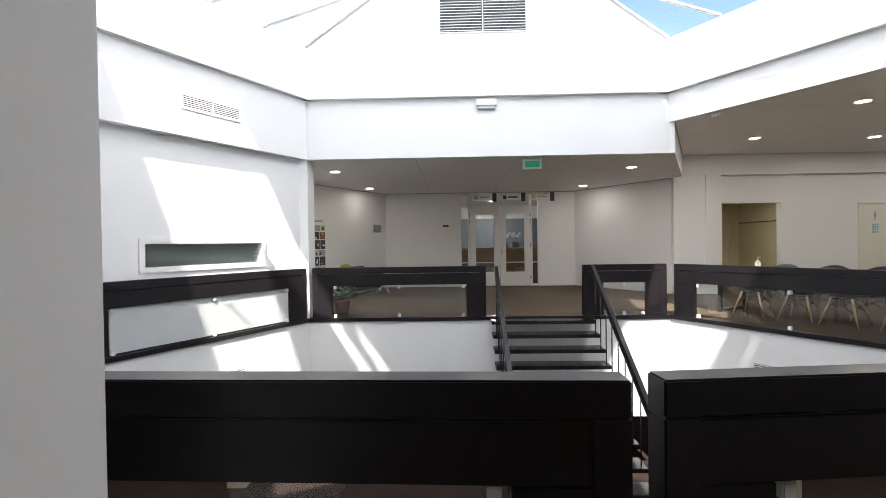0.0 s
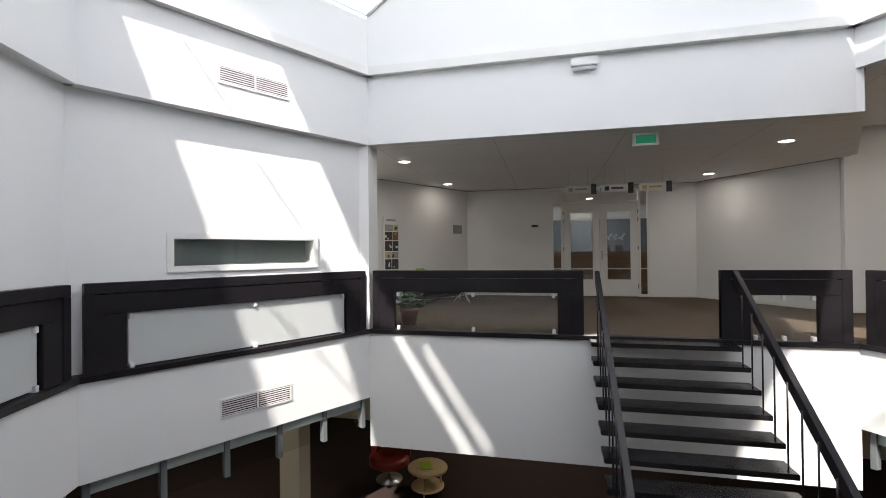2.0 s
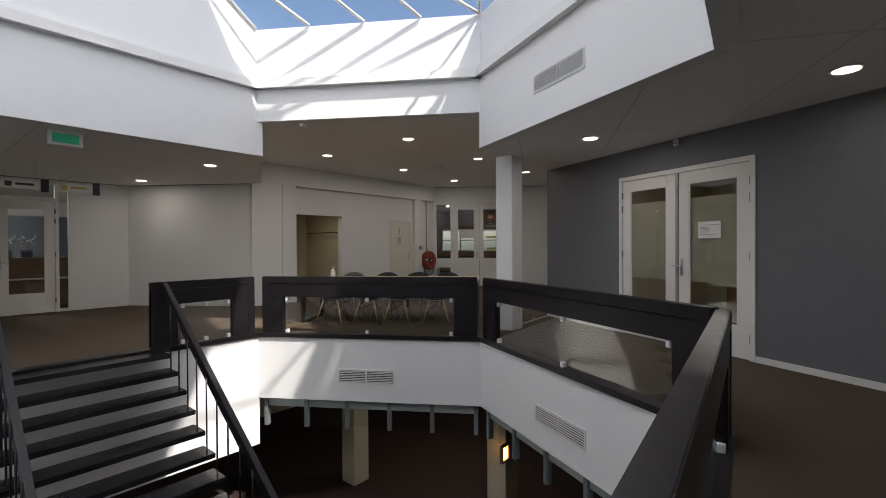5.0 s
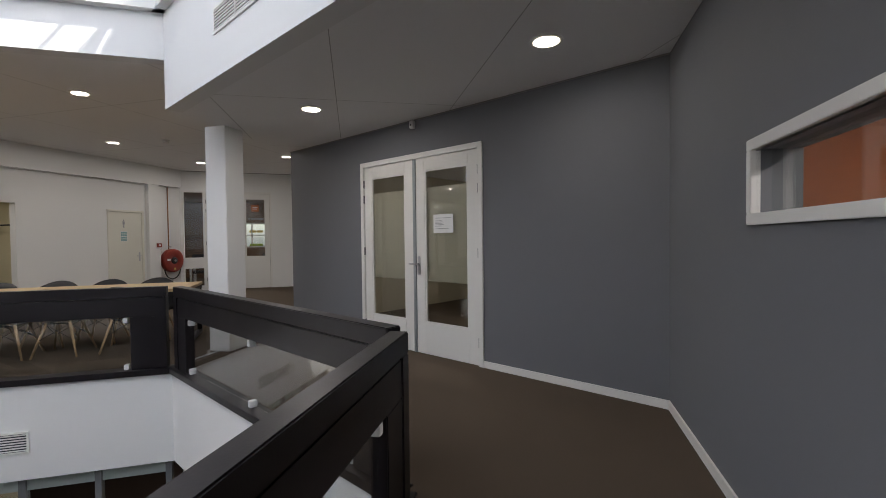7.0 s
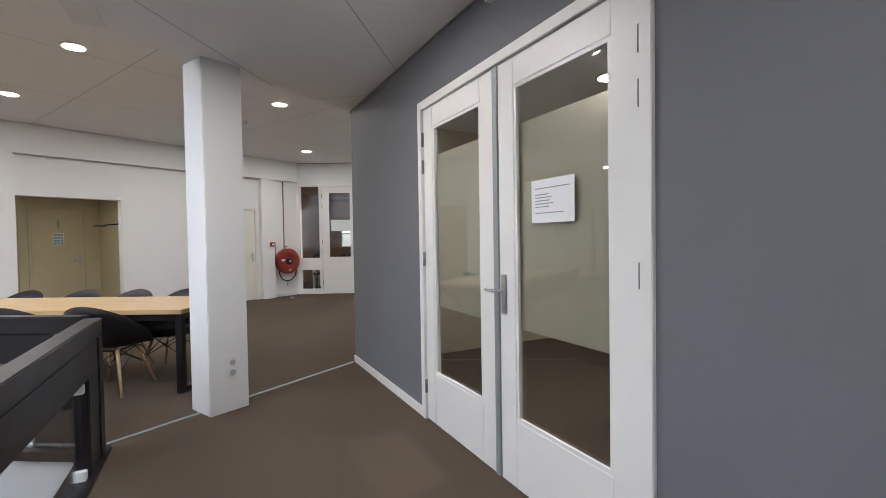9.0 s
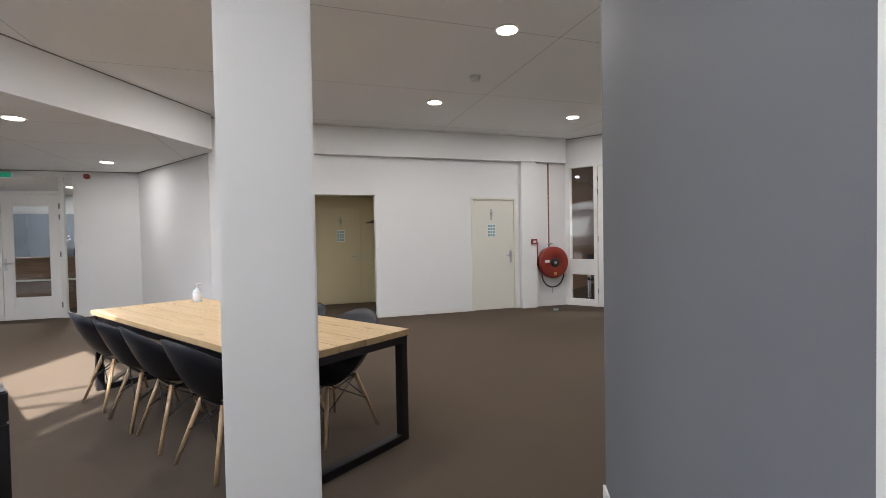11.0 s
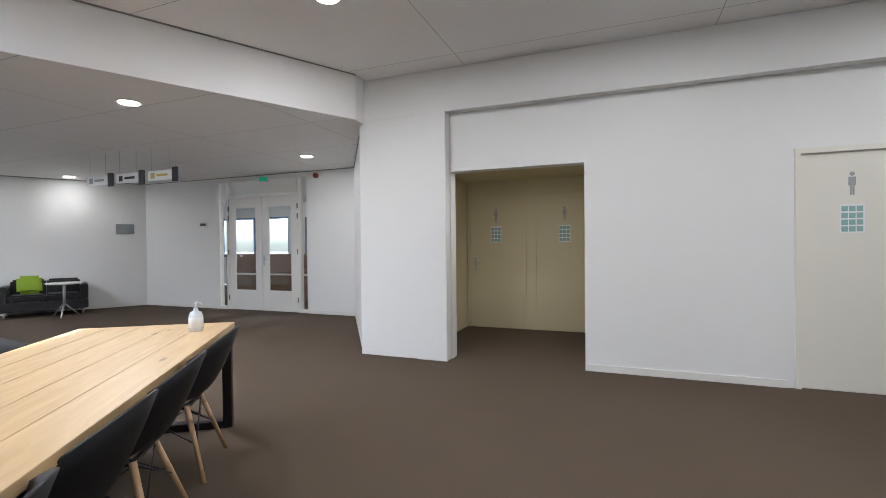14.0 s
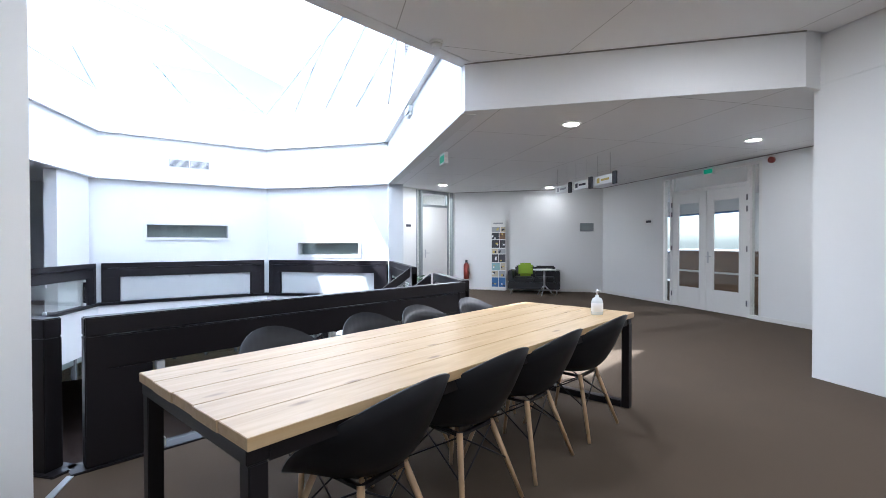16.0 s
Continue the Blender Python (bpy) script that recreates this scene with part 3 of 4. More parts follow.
def glazed_leaf(ob, x0, x1, z1, gx, gz0, gz1, mat, y=0.0, glass=GLASS):
    """A door leaf with one tall pane; gx: the stile's width."""
    d = part("door_leaf", boxes((x0, x0 + gx, y, y + 0.045, 0.006, z1), (x1 - gx, x1, y, y + 0.045, 0.006, z1), (x0 + gx, x1 - gx, y, y + 0.045, gz1, z1), (x0 + gx, x1 - gx, y, y + 0.045, 0.006, gz0), bevel=0.003), mat, ob)
    p = part("pane", boxes((x0 + gx, x1 - gx, y + 0.02, y + 0.026, gz0, gz1)), glass, d)
    p.visible_shadow = False
    b = 0.02
    part("glazing_bead", boxes((x0 + gx, x1 - gx, y + 0.004, y + 0.018, gz1 - b, gz1 - 0.001), (x0 + gx, x1 - gx, y + 0.004, y + 0.018, gz0 + 0.001, gz0 + b), (x0 + gx + 0.001, x0 + gx + b, y + 0.004, y + 0.018, gz0 + b, gz1 - b), (x1 - gx - b, x1 - gx - 0.001, y + 0.004, y + 0.018, gz0 + b, gz1 - b)), mat, d)
    return d


def hinges(ob, x, zs, y=-0.006):
    for z in zs:
        part("hinge", tube(bmesh.new(), (x, y, z - 0.05), (x, y, z + 0.05), 0.012, n=8), HINGE, ob, "steel hinge")


# grey wall double doors
d = thing("door_1", "white double doors with tall glass panes and frosted film, closed", "door", along(GE, GC), kind="structure")
part("door_frame", boxes((1.80, 1.86, -0.02, 0.10, 0, 2.36), (3.765, 3.82, -0.02, 0.10, 0, 2.36), (1.86, 3.765, -0.02, 0.10, 2.30, 2.36), bevel=0.003), WHITE, d)
l1 = glazed_leaf(d, 1.865, 2.78, 2.295, 0.14, 0.37, 2.15, WHITE)
l2 = glazed_leaf(d, 2.83, 3.76, 2.295, 0.14, 0.37, 2.15, WHITE)
part("meeting_stile", boxes((2.783, 2.827, -0.008, 0.03, 0.006, 2.295)), ALU, d, "grey strip between the door leaves")
for lf, a, b in ((l1, 2.01, 2.635), (l2, 2.975, 3.615)):
    part("film", boxes((a, b, 0.034, 0.036, 0.86, 1.95)), FROST_PALE, lf, "pale frosted film on the glass")
part("door_handle", lever(bmesh.new(), 2.878, 1.06, -0.013, -1), STEEL, l2, "steel lever handle")
hinges(d, 1.86, (0.25, 1.20, 1.88, 2.08)), hinges(d, 3.765, (0.25, 1.20, 1.88, 2.08))
n1 = thing("paper_notice", "white printed notice stuck on the door glass", "notice", along(GE, GC) @ pose(3.25, 0.012, 1.525))
part("sheet", boxes((-0.15, 0.15, 0, 0.002, -0.105, 0.105)), PAPER, n1)
part("print", boxes(*[(-0.12, -0.12 + w, -0.0015, -0.0003, z, z + 0.005) for w, z in ((0.24, 0.06), (0.10, 0.03), (0.12, 0.015), (0.11, 0.0), (0.13, -0.015), (0.10, -0.03), (0.20, -0.06))]), PRINT_GREY, n1)
s1 = thing("wall_sensor", "small white sensor with dark lens on the wall", "sensor", along(GE, GC) @ pose(2.81, 0, 2.70))
part("housing", boxes((-0.03, 0.03, -0.05, 0, -0.045, 0.045), bevel=0.006), PLASTIC, s1)
part("lens", lathe(bmesh.new(), [(0.012, 0), (0.012, 0.004)], 12), INK, s1).matrix_basis = pose(0, -0.051, -0.005, 90)

# front entrance
m = Matrix.Translation((0, 13.64, 0))
d = thing("door_2", "white double doors with glass panes in a glazed front", "door", m, kind="structure")
part("door_frame", boxes((0.83, 0.88, 0, 0.10, 0, 2.70), (3.12, 3.17, 0, 0.10, 0, 2.70), (0.88, 3.12, 0, 0.10, 2.65, 2.70), (1.07, 1.13, 0, 0.10, 0, 2.65), (2.90, 2.96, 0, 0.10, 0, 2.65), (1.13, 2.90, 0, 0.10, 2.32, 2.38), (0.88, 1.07, 0, 0.10, 0, 0.06), (2.96, 3.12, 0, 0.10, 0, 0.06)), WHITE, d)
for x0, x1, z0, z1 in ((0.88, 1.07, 0.06, 2.65), (2.96, 3.12, 0.06, 2.65), (1.13, 2.90, 2.38, 2.65)):
    part("pane", boxes((x0, x1, 0.04, 0.046, z0, z1)), GLASS, d).visible_shadow = False
l1 = glazed_leaf(d, 1.135, 2.005, 2.315, 0.15, 0.40, 2.12, WHITE, 0.01)
l2 = glazed_leaf(d, 2.015, 2.895, 2.315, 0.15, 0.40, 2.12, WHITE, 0.01)
part("door_handle", lever(bmesh.new(), 2.06, 1.05, -0.003, 1), STEEL, l2)
hinges(d, 2.90, (0.25, 1.2, 1.9, 2.1)), hinges(d, 1.13, (0.25, 1.2, 1.9, 2.1))

# side door
m = along(SD0, P0)
d = thing("door_3", "white flush door between grey framed side panes", "door", m, kind="structure")
part("door_frame", boxes((0.95, 0.99, -0.01, 0.1, 0, 2.74), (1.13, 1.18, -0.01, 0.1, 0, 2.74), (2.12, 2.17, -0.01, 0.1, 0, 2.74), (2.32, 2.36, -0.01, 0.1, 0, 2.74), (1.18, 2.12, -0.01, 0.1, 2.66, 2.74), (1.18, 2.12, -0.01, 0.1, 2.30, 2.36)), ALU, d, "grey aluminium frame")
part("door_leaf", boxes((1.185, 2.115, 0.0, 0.045, 0.006, 2.295), bevel=0.003), WHITE, d)
for x0, x1, z0, z1 in ((0.99, 1.13, 0, 2.74), (2.17, 2.32, 0, 2.74), (1.18, 2.12, 2.36, 2.66)):
    part("pane", boxes((x0, x1, 0.04, 0.046, z0, z1)), GLASS, d)
part("door_handle", lever(bmesh.new(), 1.28, 1.05, -0.013, 1), STEEL, d)

# toilet door
m = Matrix.Translation((0, 11.24, 0))
d = thing("door_4", "cream toilet door with pictogram, closed", "door", m, kind="structure")
part("door_frame", boxes((10.22, 10.265, -0.02, 0.1, 0, 2.12), (11.095, 11.14, -0.02, 0.1, 0, 2.12), (10.265, 11.095, -0.02, 0.1, 2.075, 2.12), bevel=0.003), CREAM, d)
part("door_leaf", boxes((10.268, 11.092, 0.01, 0.05, 0.006, 2.072), bevel=0.003), CREAM, d)
part("door_handle", lever(bmesh.new(), 11.02, 1.02, -0.003, -1), STEEL, d)


def pictogram(m, tall=0.20):
    ob = thing("door_sign", "small grey figure pictogram on the toilet door", "sign", m, "toilet door signs")
    bm = lathe(bmesh.new(), [(0.018, 0), (0.018, 0.002)], 14)
    bm.transform(pose(0, 0, 0.08, 90))
    box(bm, -0.026, 0.026, -0.002, 0, -0.02, 0.055)
    box(bm, -0.016, -0.002, -0.002, 0, -0.10, -0.02), box(bm, 0.002, 0.016, -0.002, 0, -0.10, -0.02)
    part("figure", bm, PRINT_GREY, ob)
    return ob


def hygiene_poster(m):
    ob = thing("poster", "small teal and white instruction poster on the door", "poster", m, "door instruction posters")
    part("sheet", boxes((-0.085, 0.085, -0.002, 0, -0.125, 0.125)), PAPER, ob)
    cells = [(-0.075 + 0.052 * i, -0.031 + 0.052 * i, -0.004, -0.0025, 0.06 - 0.058 * j, 0.105 - 0.058 * j) for i in range(3) for j in range(4)]
    part("print", boxes(*cells), PRINT_TEAL, ob)
    return ob


pictogram(m @ pose(10.63, 0.009, 1.80)), hygiene_poster(m @ pose(10.63, 0.009, 1.50))

# niche with two toilet doors and a coat rail
structure("wall_niche", boxes((6.40, 6.50, 11.40, 13.40, 0, 2.3), (8.72, 8.82, 11.40, 13.40, 0, 2.3), (6.40, 8.82, 13.30, 13.42, 0, 2.3)), NICHE, "toilet niche walls, warm light put into their pale yellow", "wall")
structure("ceiling_niche", boxes((6.50, 8.72, 11.401, 13.30, 2.30, 2.36)), NICHE, "niche ceiling, warm light put into its pale yellow", "ceiling")
for i, (x0, x1, way) in enumerate(((6.56, 7.40, 1), (7.60, 8.44, -1))):
    d = thing("door_%d" % (5 + i), "toilet door in the niche, yellowed for warm light, closed", "door", Matrix.Translation((0, 13.30, 0)), kind="structure")
    part("door_frame", boxes((x0 - 0.05, x0, -0.025, -0.001, 0, 2.12), (x1, x1 + 0.05, -0.025, -0.001, 0, 2.12), (x0, x1, -0.025, -0.001, 2.06, 2.12)), NICHE, d)
    part("door_leaf", boxes((x0 + 0.003, x1 - 0.003, -0.018, -0.001, 0.006, 2.057)), NICHE, d)
    hx = x0 + 0.08 if way > 0 else x1 - 0.08
    part("door_handle", lever(bmesh.new(), hx, 1.02, -0.031, way), STEEL, d)
    pictogram(pose((x0 + x1) / 2, 13.28, 1.76)), hygiene_poster(pose((x0 + x1) / 2, 13.28, 1.46))
rail = thing("coat_rail", "dark coat rail on the niche side wall", "coat rail", pose(0, 0, 0))
part("rod", tube(bmesh.new(), (8.52, 11.55, 1.72), (8.52, 12.95, 1.72), 0.013), BLACK, rail)
for y in (11.6, 12.9):
    part("bracket", boxes((8.51, 8.718, y - 0.012, y + 0.012, 1.71, 1.73)), BLACK, rail)

# office front in the hall wall
m = along(H0, H1)
d = thing("door_7", "white office doors with glass panes and a glazed side light", "door", m, kind="structure")
part("door_frame", boxes((0.06, 0.10, -0.02, 0.1, 0, 2.74), (0.57, 0.64, -0.02, 0.1, 0, 2.74), (2.29, 2.34, -0.02, 0.1, 0, 2.74), (0.10, 0.57, -0.02, 0.1, 2.70, 2.74), (0.64, 2.29, -0.02, 0.1, 2.69, 2.74), (0.10, 0.57, 0.0, 0.08, 0.0, 0.13), (0.10, 0.57, 0.0, 0.08, 0.61, 0.91), bevel=0.002), WHITE, d)
for z0, z1 in ((0.13, 0.61), (0.91, 2.70)):
    part("pane", boxes((0.10, 0.57, 0.04, 0.046, z0, z1)), GLASS, d).visible_shadow = False
l1 = glazed_leaf(d, 0.645, 1.52, 2.685, 0.155, 0.91, 2.55, WHITE)
l2 = glazed_leaf(d, 1.53, 2.285, 2.685, 0.115, 0.90, 2.55, WHITE)
part("door_handle", lever(bmesh.new(), 1.45, 1.05, -0.013, -1), STEEL, l1)
hinges(d, 0.64, (0.3, 2.2, 2.45, 1.3))
k = thing("glass_sticker", "white and red sticker on the office door glass", "sticker", m @ pose(1.9, 0.012, 2.28))
part("sheet", boxes((-0.10, 0.10, 0, 0.002, -0.09, 0.09)), ORANGE, k)
part("bars", boxes((-0.07, 0.07, -0.002, -0.0005, 0.02, 0.04), (-0.07, 0.05, -0.002, -0.0005, -0.03, -0.01)), PAPER, k)
for z, w, mt in ((1.98, 0.40, PRINT_GREY), (1.62, 0.36, PRINT_OCHRE), (1.24, 0.34, GREEN)):
    k = thing("glass_lettering", "row of plain coloured bars on the office glass", "lettering", m @ pose(1.92, 0.012, z), "bars on the office glass")
    part("bars", boxes(*[(-w / 2 + a * w, -w / 2 + b * w, 0, 0.002, -0.03, 0.03) for a, b in ((0, 0.12), (0.18, 0.5), (0.54, 1.0))]), mt, k)
k = thing("paper_notice", "white sheet taped behind the office door glass", "notice", m @ pose(1.10, 0.03, 1.72))
part("sheet", boxes((-0.24, 0.24, 0, 0.002, -0.14, 0.14)), PAPER, k)


# ---- rooms behind the glass ----
def room(name, a, b, depth, z1, mat, lab, window=None, lid=None):
    """Three walls and a lid behind the wall from a to b."""
    m, L = along(a, b), length(a, b)
    ops = [window] if window else []
    bm = wall_mesh(0, L, depth, depth + 0.15, 0, z1, ops)
    box(bm, -0.1, 0.0, 0.16, depth, 0, z1), box(bm, L, L + 0.1, 0.16, depth, 0, z1)
    structure("wall_" + name, bm, mat, lab, "wall", m)
    structure("ceiling_" + name, boxes((-0.1, L + 0.1, 0.152, depth + 0.15, z1, z1 + 0.12)), lid or CEILING, "ceiling of the room behind", "ceiling", m)


room("reception", (-8.0, 13.64), (6.6, 13.64), 5.0, 2.76, PLASTER, "white walls of the reception room", (0.6, 6.5, 0.95, 2.30))
structure("wall_reception_front", boxes((-8.0, -1.46, 13.66, 13.79, 0, 2.76)), PLASTER, "white inner wall of the reception room", "wall")
room("grey_office", (8.55, 5.13), (6.2, 0.39), 4.2, 2.62, BEIGE, "beige walls of the meeting room")
room("hall_office", (11.75, 11.9), (15.3, 7.0), 5.0, 2.8, OAK, "wood panelled walls of the office", (0.8, 4.8, 1.1, 2.05), OAK)
room("south_office", GC, S1, 3.0, 2.5, ORANGE, "orange wall of the room behind the slot window")
room("side_room", SD0, P0, 2.0, 2.76, PLASTER, "white walls of the side room")
OFFICE = along((11.75, 11.9), (15.3, 7.0))
w = thing("window_office", "pale framed windows of the office", "window", OFFICE @ pose(0, 5.02, 0), kind="structure")
part("window_frame", boxes(*[(0.8 + 0.8 * i - 0.03, 0.8 + 0.8 * i + 0.03, 0, 0.06, 1.1, 2.05) for i in range(6)], (0.8, 4.8, 0.005, 0.055, 1.99, 2.05), (0.8, 4.8, 0.005, 0.055, 1.1, 1.15), (0.8, 4.8, 0.008, 0.052, 1.55, 1.59)), WHITE, w)
for x, y in ((1.5, 1.6), (3.4, 1.9), (2.3, 3.4)):
    dk = thing("office_table", "wooden office table behind the glazed doors", "table", OFFICE @ pose(x, y, 0), "tables in the office")
    part("tabletop", boxes((-0.7, 0.7, -0.4, 0.4, 0.72, 0.755), bevel=0.004), PINE, dk)
    for a in (-0.64, 0.64):
        for c in (-0.34, 0.34):
            part("leg", boxes((a - 0.03, a + 0.03, c - 0.03, c + 0.03, 0, 0.72)), WHITE, dk)
for x, y, rz in ((1.2, 1.0, 0), (1.9, 1.05, 10), (3.1, 1.25, -8), (3.7, 1.3, 5)):
    oc = thing("office_chair", "dark upholstered chair at an office table", "chair", OFFICE @ pose(x, y, 0, 0, 0, rz), "chairs in the office")
    part("seat", boxes((-0.23, 0.23, -0.22, 0.22, 0.42, 0.49), bevel=0.02), LEATHER, oc)
    part("backrest", boxes((-0.22, 0.22, -0.25, -0.20, 0.56, 0.98), bevel=0.02), LEATHER, oc)
    for a in (-0.15, 0.15):
        part("back_post", boxes((a - 0.012, a + 0.012, -0.245, -0.221, 0.45, 0.58)), STEEL, oc)
    for a in (-0.19, 0.19):
        for c in (-0.18, 0.18):
            part("leg", tube(bmesh.new(), (a, c, 0), (a, c, 0.43), 0.012), STEEL, oc)
w = thing("window_reception", "dark framed office windows to the street", "window", pose(0, 18.66, 0), kind="structure")
part("window_frame", boxes(*[(-7.4 + 1.475 * i - 0.04, -7.4 + 1.475 * i + 0.04, 0, 0.07, 0.95, 2.30) for i in range(5)], (-7.4, -1.5, 0.005, 0.065, 2.24, 2.30), (-7.4, -1.5, 0.005, 0.065, 0.95, 1.0)), PRINT_BLUE, w)
cb = thing("office_cabinet", "dark blue-grey cabinet wall in the reception room", "cabinet", pose(1.9, 18.62, 0))
for k in range(6):
    part("cabinet_door", boxes((-2.4 + 0.8 * k + 0.004, -1.6 + 0.8 * k - 0.004, -0.42, -0.40, 0.05, 2.2), bevel=0.003), SLATE, cb)
part("body", boxes((-2.4, 2.4, -0.399, 0, 0, 2.22)), SLATE, cb)
c = thing("reception_desk", "brown wooden reception desk behind the doors", "desk", pose(0, 0, 0))
part("front_panel", boxes((-0.6, 4.3, 15.2, 15.24, 0, 1.08)), OAK, c)
part("worktop", boxes((-0.62, 4.32, 15.15, 15.7, 1.08, 1.12), bevel=0.004), OAK, c)
part("shelf", boxes((-0.6, 4.3, 15.02, 15.2, 0.62, 0.65)), WHITE, c)


def orchid(x, y, z):
    ob = thing("potted_orchid", "white orchid in a dark square pot on the desk", "plant", pose(x, y, z), "orchids on the desk")
    part("pot", boxes((-0.10, 0.10, -0.10, 0.10, 0, 0.17), bevel=0.006), INK, ob)
    bm = bmesh.new()
    for a in (0.4, 2.6):
        p = Vector((0, 0, 0.16))
        for i in range(6):
            q = p + Vector((0.035 * math.cos(a) * (i * 0.5), 0.02 * math.sin(a), 0.07 - 0.012 * i))
            tube(bm, p, q, 0.004, n=5)
            p = q
    part("stem", bm, PALM, ob)
    bm = bmesh.new()
    for i in range(9):
        a = i * 2.4
        bmesh.ops.create_icosphere(bm, subdivisions=1, radius=0.028, matrix=Matrix.Translation((0.13 * math.cos(a) * (1 + 0.1 * i) * 0.7, 0.04 * math.sin(a), 0.34 + 0.018 * i)) @ Matrix.Diagonal((1, 0.4, 1, 1)))
    part("blossom", bm, PAPER, ob)


orchid(2.35, 15.4, 1.12), orchid(2.70, 15.4, 1.12)
m = along(GE, GC)
dk = thing("office_desk", "white desk on a steel leg in the meeting room", "desk", m @ pose(3.4, 1.5, 0))
part("tabletop", boxes((-0.9, 0.9, -0.4, 0.4, 0.72, 0.75), bevel=0.004), WHITE, dk)
part("leg", boxes((-0.04, 0.04, -0.03, 0.03, 0.03, 0.72)), STEEL, dk), part("foot", boxes((-0.05, 0.05, -0.35, 0.35, 0, 0.03)), STEEL, dk)
dr = thing("drawer_unit", "brown wooden drawer unit in the meeting room", "drawers", m @ pose(2.4, 2.6, 0))
part("body", boxes((-0.5, 0.5, -0.25, 0.25, 0, 0.72), bevel=0.004), OAK, dr)
for z in (0.04, 0.27, 0.50):
    part("drawer", boxes((-0.48, 0.48, -0.27, -0.252, z, z + 0.2), bevel=0.003), OAK, dr)
pl = thing("palm_plant", "potted palm behind the slot window", "plant", along(GC, S1) @ pose(1.95, 0.9, 0))
part("pot", lathe(bmesh.new(), [(0.16, 0), (0.2, 0.4), (0.18, 0.4)], 18), TERRA, pl)
bm = tube(bmesh.new(), (0, 0, 0.38), (0, 0, 1.3), 0.035, 0.025)
part("trunk", bm, OAK, pl)
bm = bmesh.new()
for i in range(12):
    a = i * 2.4
    p = Vector((0, 0, 1.3))
    d2 = Vector((math.cos(a), math.sin(a), 0))
    for j in range(8):
        q = p + d2 * 0.075 + Vector((0, 0, 0.09 - 0.025 * j))
        sd = Vector((-d2.y, d2.x, 0)) * (0.16 * (1 - abs(j - 3) / 6))
        for sg in (-1, 1):
            bm.faces.new([bm.verts.new(v) for v in (p, p + (q - p) * 0.5, q + sd * sg + d2 * 0.06 - Vector((0, 0, 0.03)))])
        p = q
part("fronds", bm, PALM, pl)


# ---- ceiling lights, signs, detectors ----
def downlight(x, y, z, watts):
    ob = thing("ceiling_light", "round recessed ceiling downlight, lit, some added as fill", "ceiling light", pose(x, y, z), "recessed downlights")
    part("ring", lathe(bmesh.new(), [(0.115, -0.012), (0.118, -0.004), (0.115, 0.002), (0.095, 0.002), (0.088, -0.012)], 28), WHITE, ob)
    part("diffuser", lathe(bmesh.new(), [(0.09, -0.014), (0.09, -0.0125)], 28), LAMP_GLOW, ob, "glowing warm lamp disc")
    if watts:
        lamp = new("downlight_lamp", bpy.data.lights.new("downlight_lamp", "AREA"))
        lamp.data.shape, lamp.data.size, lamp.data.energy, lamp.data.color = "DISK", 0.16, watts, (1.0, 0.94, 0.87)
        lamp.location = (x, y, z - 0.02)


for x, y, w in ((-1.72, 9.38, 12), (-1.55, 12.20, 1.3), (4.24, 9.46, 12), (4.10, 12.4, 3)):
    downlight(x, y, LOW, w)
for x, y in ((6.63, 9.40), (6.67, 7.06), (9.02, 9.48), (11.40, 9.70), (9.03, 7.18), (11.4, 7.3)):
    downlight(x, y, HIGH, 5.5)
for x, y, w in ((6.60, 3.67, 6), (5.63, 1.17, 2.5), (2.2, 0.95, 4)):
    downlight(x, y, LOW, w)
downlight(7.7, 11.75, 2.30, 1.5)
downlight(8.9, 2.6, 2.62, 9)
downlight(14.4, 10.6, 2.80, 22)
downlight(15.6, 9.0, 2.80, 0)
downlight(3.9, -1.2, 2.50, 22)
downlight(2.0, 16.4, 2.76, 45)
# unseen side room lamp, added to brighten the panes beside the door
downlight(-3.6, 8.7, 2.76, 8)
# three unseen fill lamps, added to lift the dark lower floor
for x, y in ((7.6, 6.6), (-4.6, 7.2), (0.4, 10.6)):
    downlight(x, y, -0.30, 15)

e = thing("exit_sign", "green emergency exit sign hung from the ceiling", "exit sign", pose(2.07, 8.42, 0))
part("housing", boxes((-0.17, 0.17, -0.03, 0.03, 2.58, LOW), bevel=0.004), PLASTIC, e)
part("face", boxes((-0.13, 0.13, -0.034, -0.031, 2.61, 2.72)), EXIT_GREEN, e)
e = thing("exit_sign", "small green exit sign above the entrance", "exit sign", pose(2.12, 13.60, 0))
part("housing", boxes((-0.12, 0.12, -0.02, 0.03, 2.60, 2.72), bevel=0.004), PLASTIC, e)
part("face", boxes((-0.10, 0.10, -0.024, -0.021, 2.62, 2.70)), EXIT_GREEN, e)
e = thing("emergency_light", "white plastic emergency light on the bulkhead", "emergency light", pose(1.24, 8.05, 3.62))
part("body", boxes((-0.17, 0.17, -0.09, -0.009, -0.02, 0.09), bevel=0.008), PLASTIC, e)
part("diffuser", boxes((-0.15, 0.15, -0.075, -0.01, -0.07, -0.021), bevel=0.008), FROST, e)


def detector(x, y, z):
    ob = thing("smoke_detector", "round white smoke detector on the ceiling", "smoke detector", pose(x, y, z), "smoke detectors")
    part("base", lathe(bmesh.new(), [(0.05, -0.02), (0.07, -0.016), (0.07, 0.0)], 24), PLASTIC, ob)
    part("head", lathe(bmesh.new(), [(0.03, -0.055), (0.052, -0.05), (0.056, -0.02)], 24), PLASTIC, ob)


detector(4.87, 7.62, HIGH), detector(9.2, 8.4, HIGH)
e = thing("fire_alarm", "small red alarm sounder on the front wall", "alarm", pose(3.36, 13.64, 2.66))
